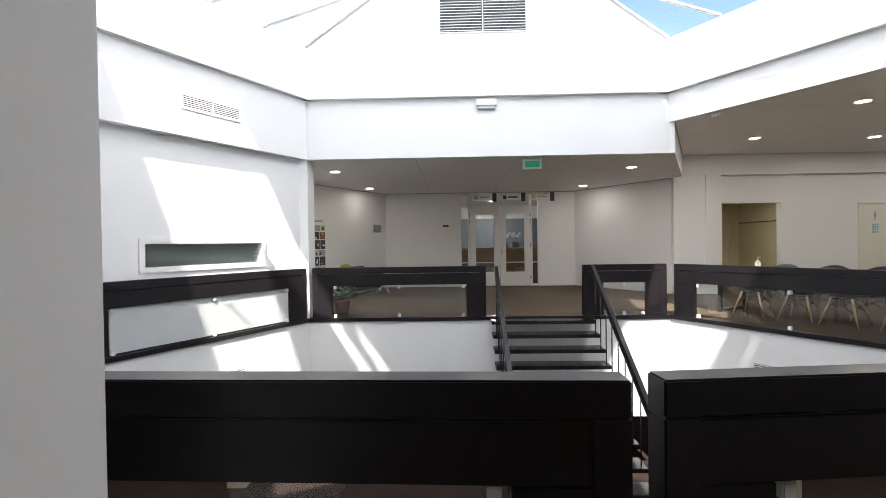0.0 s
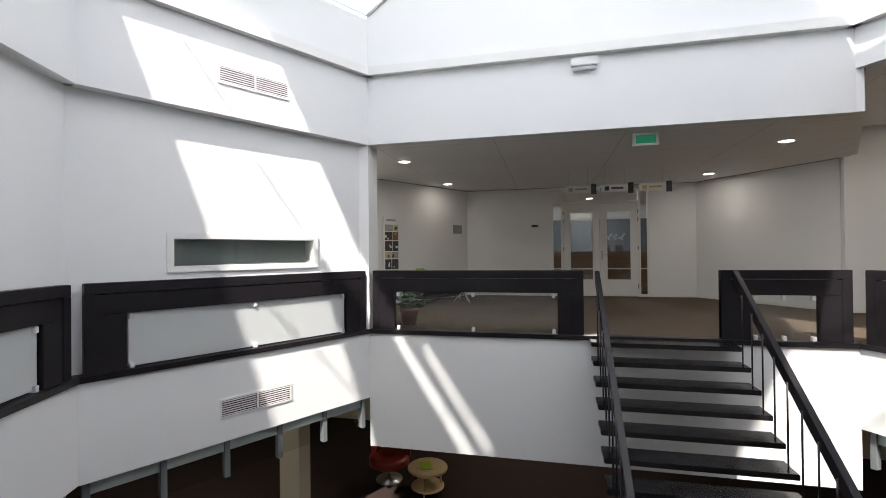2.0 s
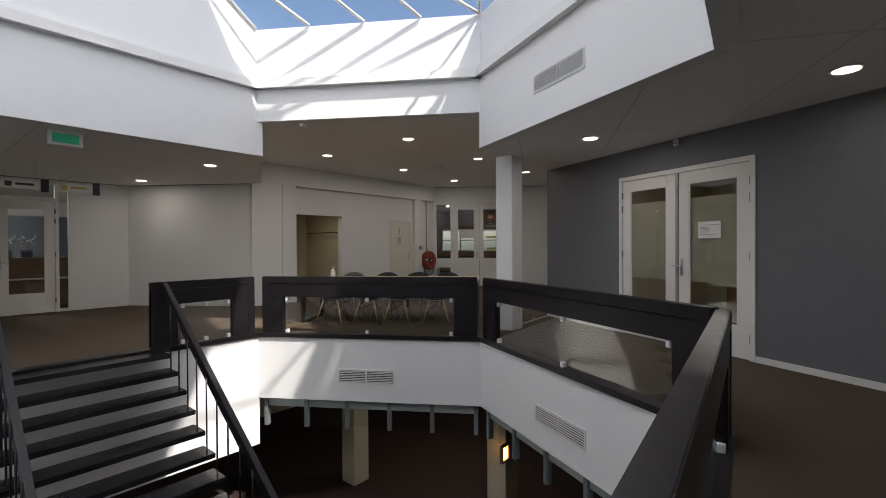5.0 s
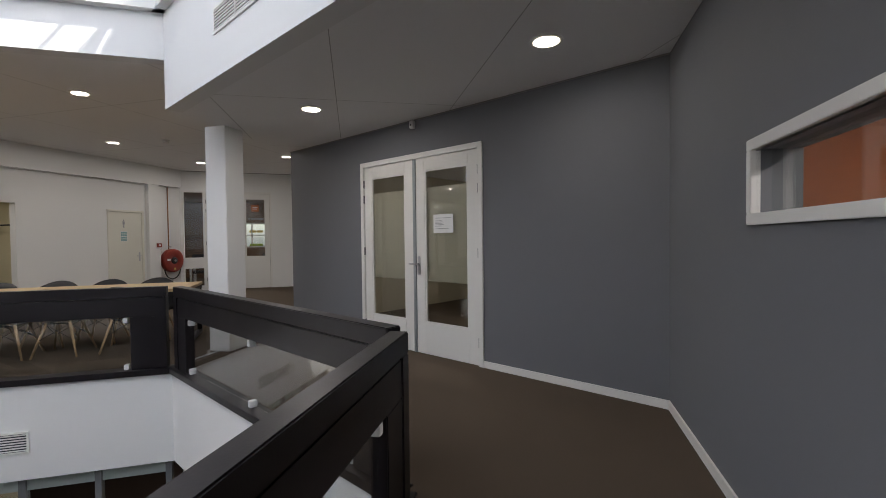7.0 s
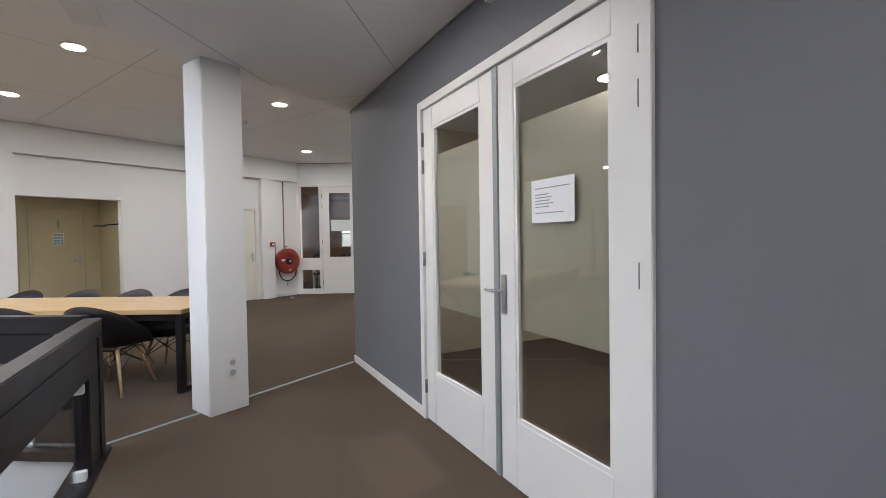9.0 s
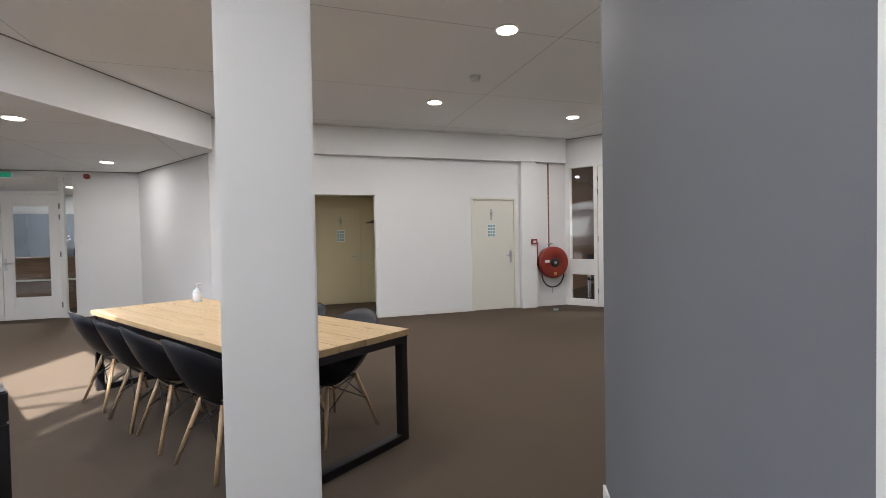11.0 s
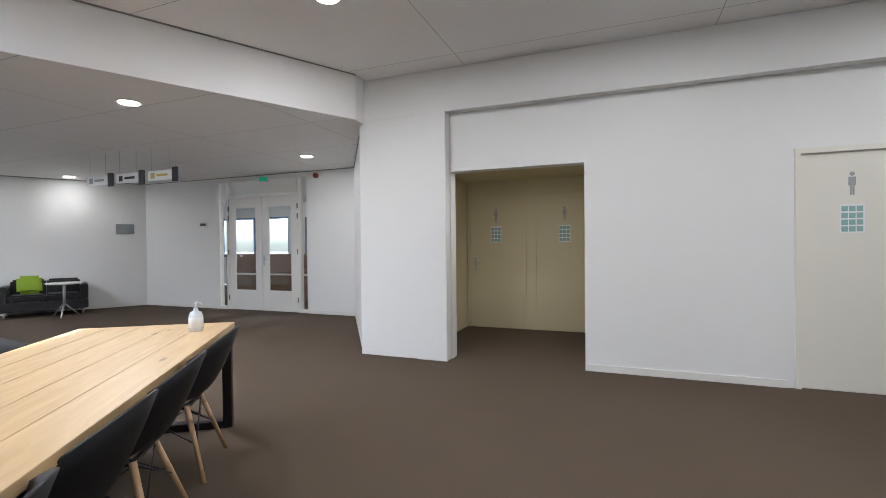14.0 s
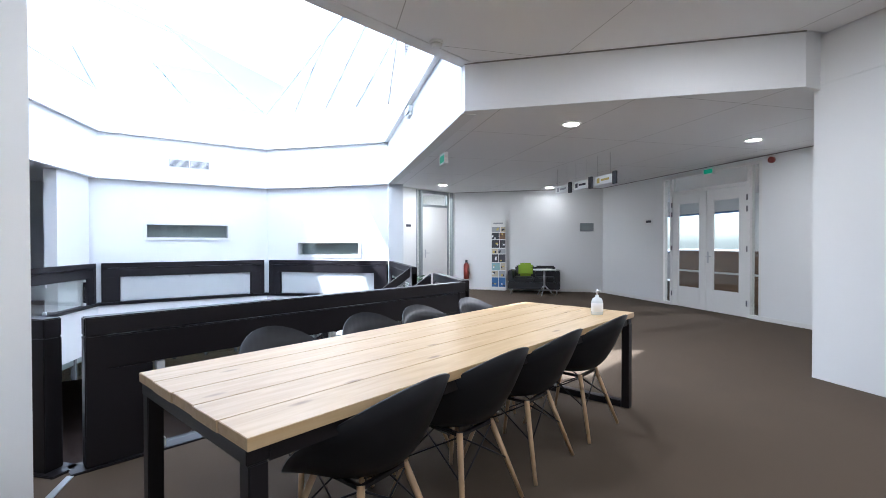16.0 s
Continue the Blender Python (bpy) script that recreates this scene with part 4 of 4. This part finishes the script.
part("body", lathe(bmesh.new(), [(0.05, 0), (0.05, 0.05), (0.035, 0.06)], 20), RED, e).matrix_basis = pose(0, 0, 0, 90)

# hanging signs
for i, mt in enumerate((PRINT_GREY, INK, PRINT_OCHRE)):
    x = 1.09 + 0.675 * i
    sg = thing("hanging_sign", "white direction sign with dark end hung from the ceiling", "sign", pose(x, 10.96, 0), "hanging signs by the entrance")
    part("board", boxes((0, 0.48, -0.012, 0.012, 2.27, 2.41), bevel=0.002), PLASTIC, sg)
    part("end_block", boxes((0.484, 0.58, -0.016, 0.016, 2.24, 2.44), bevel=0.002), INK, sg, "dark end block")
    part("print", boxes((0.06, 0.14, -0.014, -0.0125, 2.30, 2.38), (0.18, 0.40, -0.014, -0.0125, 2.325, 2.36)), mt, sg)
    for xx in (0.06, 0.42):
        part("wire", tube(bmesh.new(), (xx, 0, 2.405), (xx, 0, LOW), 0.002, n=6), STEEL, sg)


def wall_plate(m, w, h, lab, mt=PLASTIC, bars=True):
    ob = thing("wall_sign", lab, "sign", m)
    part("plate", boxes((-w / 2, w / 2, -0.012, 0, -h / 2, h / 2), bevel=0.002), mt, ob)
    if bars:
        part("print", boxes((-w * 0.35, w * 0.35, -0.0135, -0.0122, -h * 0.1, h * 0.25)), INK, ob)


wall_plate(pose(0.42, 13.64, 1.78), 0.24, 0.15, "white room sign beside the entrance")
wall_plate(along(P0, P1) @ pose(length(P0, P1) - 0.40, 0, 1.73), 0.34, 0.22, "pale grey blank wall plate", ALU, False)
wall_plate(along(SD0, P0) @ pose(0.68, 0, 1.76), 0.24, 0.18, "white room sign beside the side door")


# ---- meeting table and chairs ----
TABLE = pose(6.57, 7.36, 0, 0, 0, 124.0)
t = thing("meeting_table", "long pine plank table on black steel legs", "table", TABLE)
TL, TW = 3.12, 1.00
for k in range(5):
    w = TW / 5
    part("plank", boxes((-TL / 2 - 0.004 * (k % 2), TL / 2 + 0.003 * (k % 3), -TW / 2 + k * w + 0.0008, -TW / 2 + (k + 1) * w - 0.0008, 0.715, 0.755), bevel=0.002), PINE, t)
for s in (-1, 1):
    x = s * (TL / 2 - 0.04)
    for y in (-TW / 2 + 0.045, TW / 2 - 0.045):
        part("leg", boxes((x - 0.03, x + 0.03, y - 0.03, y + 0.03, 0.0, 0.665), bevel=0.003), BLACK, t)
    part("foot_bar", boxes((x - 0.034, x + 0.034, -TW / 2 + 0.081, TW / 2 - 0.081, 0.0, 0.05), bevel=0.003), BLACK, t)
    part("top_bar", boxes((x - 0.035, x + 0.035, -TW / 2 + 0.02, TW / 2 - 0.02, 0.665, 0.714), bevel=0.003), BLACK, t)
for y in (-TW / 2 + 0.045, TW / 2 - 0.045):
    part("side_rail", boxes((-TL / 2 + 0.077, TL / 2 - 0.077, y - 0.02, y + 0.02, 0.655, 0.714), bevel=0.003), BLACK, t)


def chair():
    ob = thing("chair", "black moulded shell armchair on beech dowel legs", "chair", pose(0, 0, 0), "chairs round the table")
    bm = bmesh.new()
    na, nv = 40, 10
    grid = []
    for i in range(nv + 1):
        v = i / nv
        row = []
        for j in range(na):
            a = 2 * math.pi * j / na  # 0 is the back
            c = math.cos(a)
            back = max(0.0, c)
            rim = 0.425 + 0.40 * max(0, (c + 0.55) / 1.55) ** 1.05
            if c < -0.2:
                rim = 0.425 + 0.40 * max(0, (c + 0.55) / 1.55) ** 1.05 - 0.012 * (-c)
            rx, ry = 0.30, 0.31 - 0.03 * (c < 0)
            r = v ** 0.62
            lean = 0.06 * back * v ** 3
            flare = 1 + 0.05 * v ** 4
            z = 0.415 + (rim - 0.415) * v ** 3.0
            row.append(bm.verts.new((-c * ry * r * flare - lean, math.sin(a) * rx * r * flare, z)))
        grid.append(row)
    for a, b in zip(grid[1:], grid[2:]):
        for j in range(na):
            f = bm.faces.new((a[j], a[(j + 1) % na], b[(j + 1) % na], b[j]))
            f.smooth = True
    f = bm.faces.new(grid[1])
    for v in grid[0]:
        bm.verts.remove(v)
    bmesh.ops.recalc_face_normals(bm, faces=bm.faces)
    sh = part("seat_shell", bm, SHELL, ob)
    so = sh.modifiers.new("thickness", "SOLIDIFY")
    so.thickness, so.offset = 0.010, 0.0
    feet = [(0.25, 0.23), (0.25, -0.23), (-0.25, 0.23), (-0.25, -0.23)]
    for x, y in feet:
        part("leg", tube(bmesh.new(), (x, y, 0.0), (x * 0.52, y * 0.52, 0.40), 0.011, 0.016, 10), BEECH, ob)
    for (x, y), (u, w) in ((feet[0], feet[1]), (feet[1], feet[0]), (feet[2], feet[3]), (feet[3], feet[2]), (feet[0], feet[2]), (feet[2], feet[0]), (feet[1], feet[3]), (feet[3], feet[1])):
        part("brace", tube(bmesh.new(), (x * 0.78, y * 0.78, 0.20), (u * 0.54, w * 0.54, 0.385), 0.0045, n=6), BLACK, ob)
    part("seat_mount", boxes((-0.14, 0.14, -0.13, -0.11, 0.385, 0.40), (-0.14, 0.14, 0.11, 0.13, 0.385, 0.40), (-0.14, -0.12, -0.11, 0.11, 0.385, 0.40), (0.12, 0.14, -0.11, 0.11, 0.385, 0.40)), BLACK, ob)
    return ob


first = chair()
spots = [(-0.98, -0.27, 94), (-0.36, -0.26, 88), (0.23, -0.26, 91), (0.92, -0.27, 89), (-0.83, 0.37, -86), (-0.18, 0.38, -93), (0.36, 0.39, -90), (1.02, 0.39, -87)]
for i, (x, y, rz) in enumerate(spots):
    mm = TABLE @ pose(x, y, 0, 0, 0, rz)
    if i == 0:
        first.matrix_basis = mm
    else:
        copy_thing(first, mm)

b = thing("soap_dispenser", "clear hand gel pump bottle on the table", "bottle", pose(6.14, 8.58, 0.755))
part("bottle", lathe(bmesh.new(), [(0.040, 0), (0.043, 0.01), (0.043, 0.10), (0.034, 0.125), (0.014, 0.135), (0.014, 0.15)], 20), BOTTLE, b)
part("label", lathe(bmesh.new(), [(0.0435, 0.025), (0.0445, 0.026), (0.0445, 0.09), (0.0435, 0.091)], 20), PAPER, b)
bm = tube(bmesh.new(), (0, 0, 0.149), (0, 0, 0.19), 0.008)
tube(bm, (0, 0, 0.188), (0.045, 0, 0.182), 0.007)
part("pump", bm, PLASTIC, b)

# ---- sofa corner ----
SW = along(P0, P1)
LW = length(P0, P1)
s = thing("sofa", "small black leather two-seat sofa against the wall", "sofa", SW @ pose(LW - 1.74, -0.06, 0))
part("base", boxes((-0.66, 0.66, -0.72, -0.02, 0.12, 0.30), bevel=0.015), LEATHER, s)
for x0, x1 in ((-0.53, -0.005), (0.005, 0.53)):
    part("seat_cushion", boxes((x0, x1, -0.70, -0.20, 0.30, 0.43), bevel=0.03), LEATHER, s)
    part("back_cushion", boxes((x0, x1, -0.20, -0.02, 0.31, 0.70), bevel=0.035), LEATHER, s)
for x0, x1 in ((-0.66, -0.535), (0.535, 0.66)):
    part("armrest", boxes((x0, x1, -0.72, -0.02, 0.30, 0.60), bevel=0.02), LEATHER, s)
for x in (-0.58, 0.58):
    for y in (-0.66, -0.08):
        part("leg", tube(bmesh.new(), (x, y, 0), (x, y, 0.12), 0.018), STEEL, s)
c = thing("cushion", "lime green square cushion on the sofa", "cushion", SW @ pose(LW - 1.98, -0.34, 0.43, -18, 0, 6))
part("cover", boxes((-0.19, 0.19, -0.06, 0.06, 0.0, 0.36), bevel=0.05), GREEN, c)
t = thing("side_table", "small round white table on a tripod foot", "table", SW @ pose(LW - 1.45, -1.08, 0))
part("tabletop", lathe(bmesh.new(), [(0.27, 0.63), (0.28, 0.64), (0.28, 0.655), (0.27, 0.66)], 32), WHITE, t)
part("pole", tube(bmesh.new(), (0, 0, 0.22), (0, 0, 0.635), 0.025), STEEL, t)
for a in (0.3, 2.4, 4.5):
    part("foot", tube(bmesh.new(), (0, 0, 0.26), (0.24 * math.cos(a), 0.24 * math.sin(a), 0.012), 0.018, 0.012), STEEL, t)
p = thing("poster_stand", "tall white panel with rows of small printed pictures", "display panel", SW @ pose(LW - 2.74, -0.10, 0))
part("panel", boxes((-0.21, 0.21, -0.02, 0.02, 0.0, 1.94), bevel=0.003), PLASTIC, p)
part("header", boxes((-0.15, 0.12, -0.0225, -0.0205, 1.84, 1.88)), PRINT_GREY, p)
random.seed(4)
for j, h in enumerate((0.26, 0.16, 0.20, 0.22, 0.14, 0.22, 0.18, 0.14)):
    z0 = 0.10 + (0.0, 0.28, 0.46, 0.68, 0.92, 1.08, 1.32, 1.52)[j]
    cut = random.uniform(-0.02, 0.06)
    for x0, x1 in ((-0.19, cut - 0.008), (cut + 0.008, 0.19)):
        mt = PRINT_BLUE if j == 0 else random.choice((INK, PRINT_GREY, BEIGE, INK, PRINT_TEAL, PRINT_GREY, OAK))
        pic = part("picture", boxes((x0, x1, -0.0225, -0.0205, z0, z0 + h)), mt, p)
        for q in range(2):
            u, v = random.uniform(x0, x1 - 0.06), z0 + random.uniform(0.01, h - 0.07)
            part("printed_shape", boxes((u, u + random.uniform(0.03, 0.06), -0.0235, -0.0226, v, v + random.uniform(0.03, 0.06))), random.choice((PAPER, INK, PRINT_OCHRE)), pic)
f = thing("fire_extinguisher", "red fire extinguisher hung on the wall", "fire extinguisher", SW @ pose(LW - 3.66, -0.10, 0.30))
part("cylinder", lathe(bmesh.new(), [(0.07, 0), (0.08, 0.02), (0.08, 0.38), (0.05, 0.44), (0.025, 0.46)], 20), RED, f)
part("valve", boxes((-0.03, 0.03, -0.02, 0.02, 0.46, 0.54), bevel=0.006), INK, f)
part("hose", tube(bmesh.new(), (0.03, -0.03, 0.50), (0.09, -0.03, 0.15), 0.012), RUBBER, f)
part("bracket", boxes((-0.03, 0.03, 0.075, 0.10, 0.1, 0.4)), INK, f)

# potted plant by the railing
p = thing("potted_plant", "leafy grey-green plant in a terracotta pot", "plant", pose(-1.42, 8.62, 0))
part("pot", lathe(bmesh.new(), [(0.10, 0), (0.145, 0.22), (0.155, 0.22), (0.155, 0.27), (0.14, 0.27), (0.135, 0.24)], 24), TERRA, p)
bm = bmesh.new()
random.seed(7)
for i in range(46):
    a, r, h = i * 2.4, random.uniform(0.05, 0.24), random.uniform(0.28, 0.52)
    c0 = Vector((r * math.cos(a), r * math.sin(a), h))
    d0 = Vector((math.cos(a), math.sin(a), random.uniform(-0.4, 0.4))).normalized()
    sd = d0.cross(Vector((0, 0, 1))).normalized()
    L2, W2 = random.uniform(0.09, 0.14), random.uniform(0.05, 0.08)
    up = Vector((0, 0, 0.02))
    pts = [c0, c0 + d0 * L2 * 0.35 + sd * W2 + up, c0 + d0 * L2 * 0.8 + sd * W2 * 0.6 + up, c0 + d0 * L2, c0 + d0 * L2 * 0.8 - sd * W2 * 0.6 + up, c0 + d0 * L2 * 0.35 - sd * W2 + up]
    vs = [bm.verts.new(q) for q in pts]
    mid = bm.verts.new(c0 + d0 * L2 * 0.5 - up)
    for k in range(6):
        bm.faces.new((vs[k], vs[(k + 1) % 6], mid))
    tube(bm, (0, 0, 0.22), c0, 0.004, n=4)
part("leaves", bm, LEAF, p)

# ---- fire hose reel corner ----
r = thing("fire_hose_reel", "red fire hose reel on the wall with hose", "fire hose", pose(11.88, 11.24, 0.86))
bm = lathe(bmesh.new(), [(0.06, 0.02), (0.29, 0.02), (0.305, 0.03), (0.305, 0.15), (0.29, 0.16), (0.10, 0.165), (0.09, 0.15)], 40)
bm.transform(pose(0, 0, 0, 90))
part("drum", bm, RED, r)
bm = lathe(bmesh.new(), [(0.085, 0.15), (0.085, 0.185), (0.06, 0.19)], 24)
bm.transform(pose(0, 0, 0, 90))
part("hub", bm, RUBBER, r)
bm = lathe(bmesh.new(), [(0.03, 0.19), (0.03, 0.205)], 16)
bm.transform(pose(0, 0, 0, 90))
part("axle", bm, STEEL, r)
bm = bmesh.new()
pv = None
for k in range(25):
    a = math.pi + math.pi * k / 24
    q = Vector((0.24 * math.cos(a) - 0.02, -0.12, -0.22 + 0.26 * math.sin(a)))
    if pv is not None:
        tube(bm, pv, q, 0.014, n=8)
    pv = q
part("hose", bm, RUBBER, r)
part("nozzle", tube(bmesh.new(), (-0.02, -0.12, -0.48), (-0.04, -0.12, -0.60), 0.016, 0.010), STEEL, r)
part("plate", boxes((-0.22, -0.12, -0.168, -0.165, 0.0, 0.05)), PAPER, r), part("plate", boxes((-0.02, 0.04, -0.168, -0.165, -0.24, -0.19)), PRINT_OCHRE, r)
part("wall_bracket", boxes((-0.05, 0.05, -0.03, -0.001, -0.1, 0.1)), RED, r)
w = thing("water_pipe", "copper water pipe down the wall to the hose reel", "pipe", pose(0, 0, 0))
part("pipe", tube(bmesh.new(), (11.83, 11.205, 1.16), (11.83, 11.205, 2.79), 0.014), COPPER, w)
part("valve", tube(bmesh.new(), (11.80, 11.19, 1.22), (11.92, 11.19, 1.22), 0.013), STEEL, w)
part("branch", tube(bmesh.new(), (11.57, 11.19, 0.80), (11.57, 11.19, 1.26), 0.014), RED, w)
a = thing("alarm_button", "small red manual call point on the pilaster", "alarm", pose(11.45, 11.12, 1.27))
part("body", boxes((-0.06, 0.06, -0.045, 0, -0.05, 0.05), bevel=0.006), RED, a)
part("label", boxes((-0.03, 0.03, -0.047, -0.0455, -0.02, 0.02)), PAPER, a)
k = thing("door_wedge", "small grey door stop lying on the carpet", "door stop", pose(11.64, 10.66, 0, 0, 0, 30))
part("body", lathe(bmesh.new(), [(0.05, 0), (0.055, 0.02), (0.04, 0.045)], 18), PRINT_GREY, k)
part("cap", lathe(bmesh.new(), [(0.035, 0.045), (0.03, 0.055)], 18), RUBBER, k)
so = thing("wall_socket", "white double socket on the column", "socket", pose(7.07, 5.04, 0.35))
part("plate", boxes((-0.04, 0.04, -0.012, 0, -0.08, 0.08), bevel=0.003), PLASTIC, so)
for z in (-0.04, 0.04):
    bm = lathe(bmesh.new(), [(0.024, 0.0121), (0.024, 0.014)], 18)
    bm.transform(pose(0, 0, z, 90))
    part("outlet", bm, PRINT_GREY, so)

# ---- lower floor ----
for key, a, b in FACES:
    if key == "a":
        continue
    m, L = along(a, b), length(a, b)
    g = thing("window_lower_" + key, "grey framed glazing of the lower floor", "window", m @ pose(0, 0.10, 0), kind="structure")
    n = 6
    part("rail", boxes((0.05, L - 0.05, -0.01, 0.01, -1.15, -1.0)), BAND, g, "pale green glass band")
    for k in range(n):
        x = 0.08 + (L - 0.16) * k / (n - 1)
        part("mullion", boxes((x - 0.03, x + 0.03, -0.04, 0.04, -1.45, -1.0)), STEEL_GREY, g)
    for k in range(n - 1):
        x0, x1 = 0.115 + (L - 0.16) * k / (n - 1), 0.045 + (L - 0.16) * (k + 1) / (n - 1)
        part("pane", boxes((x0, x1, -0.004, 0.004, -1.42, -1.152)), GLASS, g).visible_shadow = False
# enclosure added out of view so no sky light enters the lower floor
bm = bmesh.new()
for _, a, b in FACES:
    p, q = far(a, 2.3), far(b, 2.3)
    w = box(bmesh.new(), 0, length(p, q), 0, 0.2, DOWN, -0.3)
    w.transform(along(p, q))
    tmp = bpy.data.meshes.new("tmp")
    w.to_mesh(tmp), w.free()
    bm.from_mesh(tmp)
    bpy.data.meshes.remove(tmp)
structure("wall_lower", bm, BEIGE, "beige unseen walls added to keep sky light out below", "wall")
for i, (x, y) in enumerate(((6.75, 5.15), (6.1, 7.9), (-3.2, 8.2), (6.0, 1.4), (-4.2, 5.0))):
    structure("column_lower_%d" % (i + 1), boxes((x - 0.17, x + 0.17, y - 0.17, y + 0.17, DOWN, -0.30), bevel=0.006), BEIGE, "beige square column on the lower floor", "column")
t = thing("round_table", "low round pale wood table on the lower floor", "table", pose(-1.3, 9.2, DOWN))
part("tabletop", lathe(bmesh.new(), [(0.33, 0.40), (0.34, 0.42), (0.34, 0.44), (0.33, 0.45)], 32), PINE, t)
part("shelf", lathe(bmesh.new(), [(0.26, 0.10), (0.28, 0.11), (0.28, 0.13), (0.26, 0.14)], 32), PINE, t)
for a in (0.5, 2.6, 4.7):
    part("leg", tube(bmesh.new(), (0.24 * math.cos(a), 0.24 * math.sin(a), 0), (0.22 * math.cos(a), 0.22 * math.sin(a), 0.41), 0.018), PINE, t)
m0 = thing("magazine", "green magazine on the low round table", "magazine", pose(-1.33, 9.2, DOWN + 0.45, 0, 0, 20))
part("cover", boxes((-0.10, 0.10, -0.14, 0.14, 0, 0.012)), GREEN, m0)
ch = thing("lounge_chair", "round red upholstered lounge chair on the lower floor", "chair", pose(-2.1, 9.5, DOWN))
part("seat", lathe(bmesh.new(), [(0.28, 0.25), (0.36, 0.30), (0.36, 0.42), (0.30, 0.45)], 28), RED, ch)
bm = bmesh.new()
for k in range(13):
    a = math.pi * (0.1 + 0.8 * k / 12)
    box(bm, 0.34 * math.cos(a) - 0.05, 0.34 * math.cos(a) + 0.05, 0.34 * math.sin(a) - 0.04, 0.34 * math.sin(a) + 0.04, 0.42, 0.80)
part("backrest", bm, RED, ch)
part("foot", lathe(bmesh.new(), [(0.24, 0), (0.24, 0.02), (0.03, 0.04), (0.03, 0.25)], 20), STEEL, ch)
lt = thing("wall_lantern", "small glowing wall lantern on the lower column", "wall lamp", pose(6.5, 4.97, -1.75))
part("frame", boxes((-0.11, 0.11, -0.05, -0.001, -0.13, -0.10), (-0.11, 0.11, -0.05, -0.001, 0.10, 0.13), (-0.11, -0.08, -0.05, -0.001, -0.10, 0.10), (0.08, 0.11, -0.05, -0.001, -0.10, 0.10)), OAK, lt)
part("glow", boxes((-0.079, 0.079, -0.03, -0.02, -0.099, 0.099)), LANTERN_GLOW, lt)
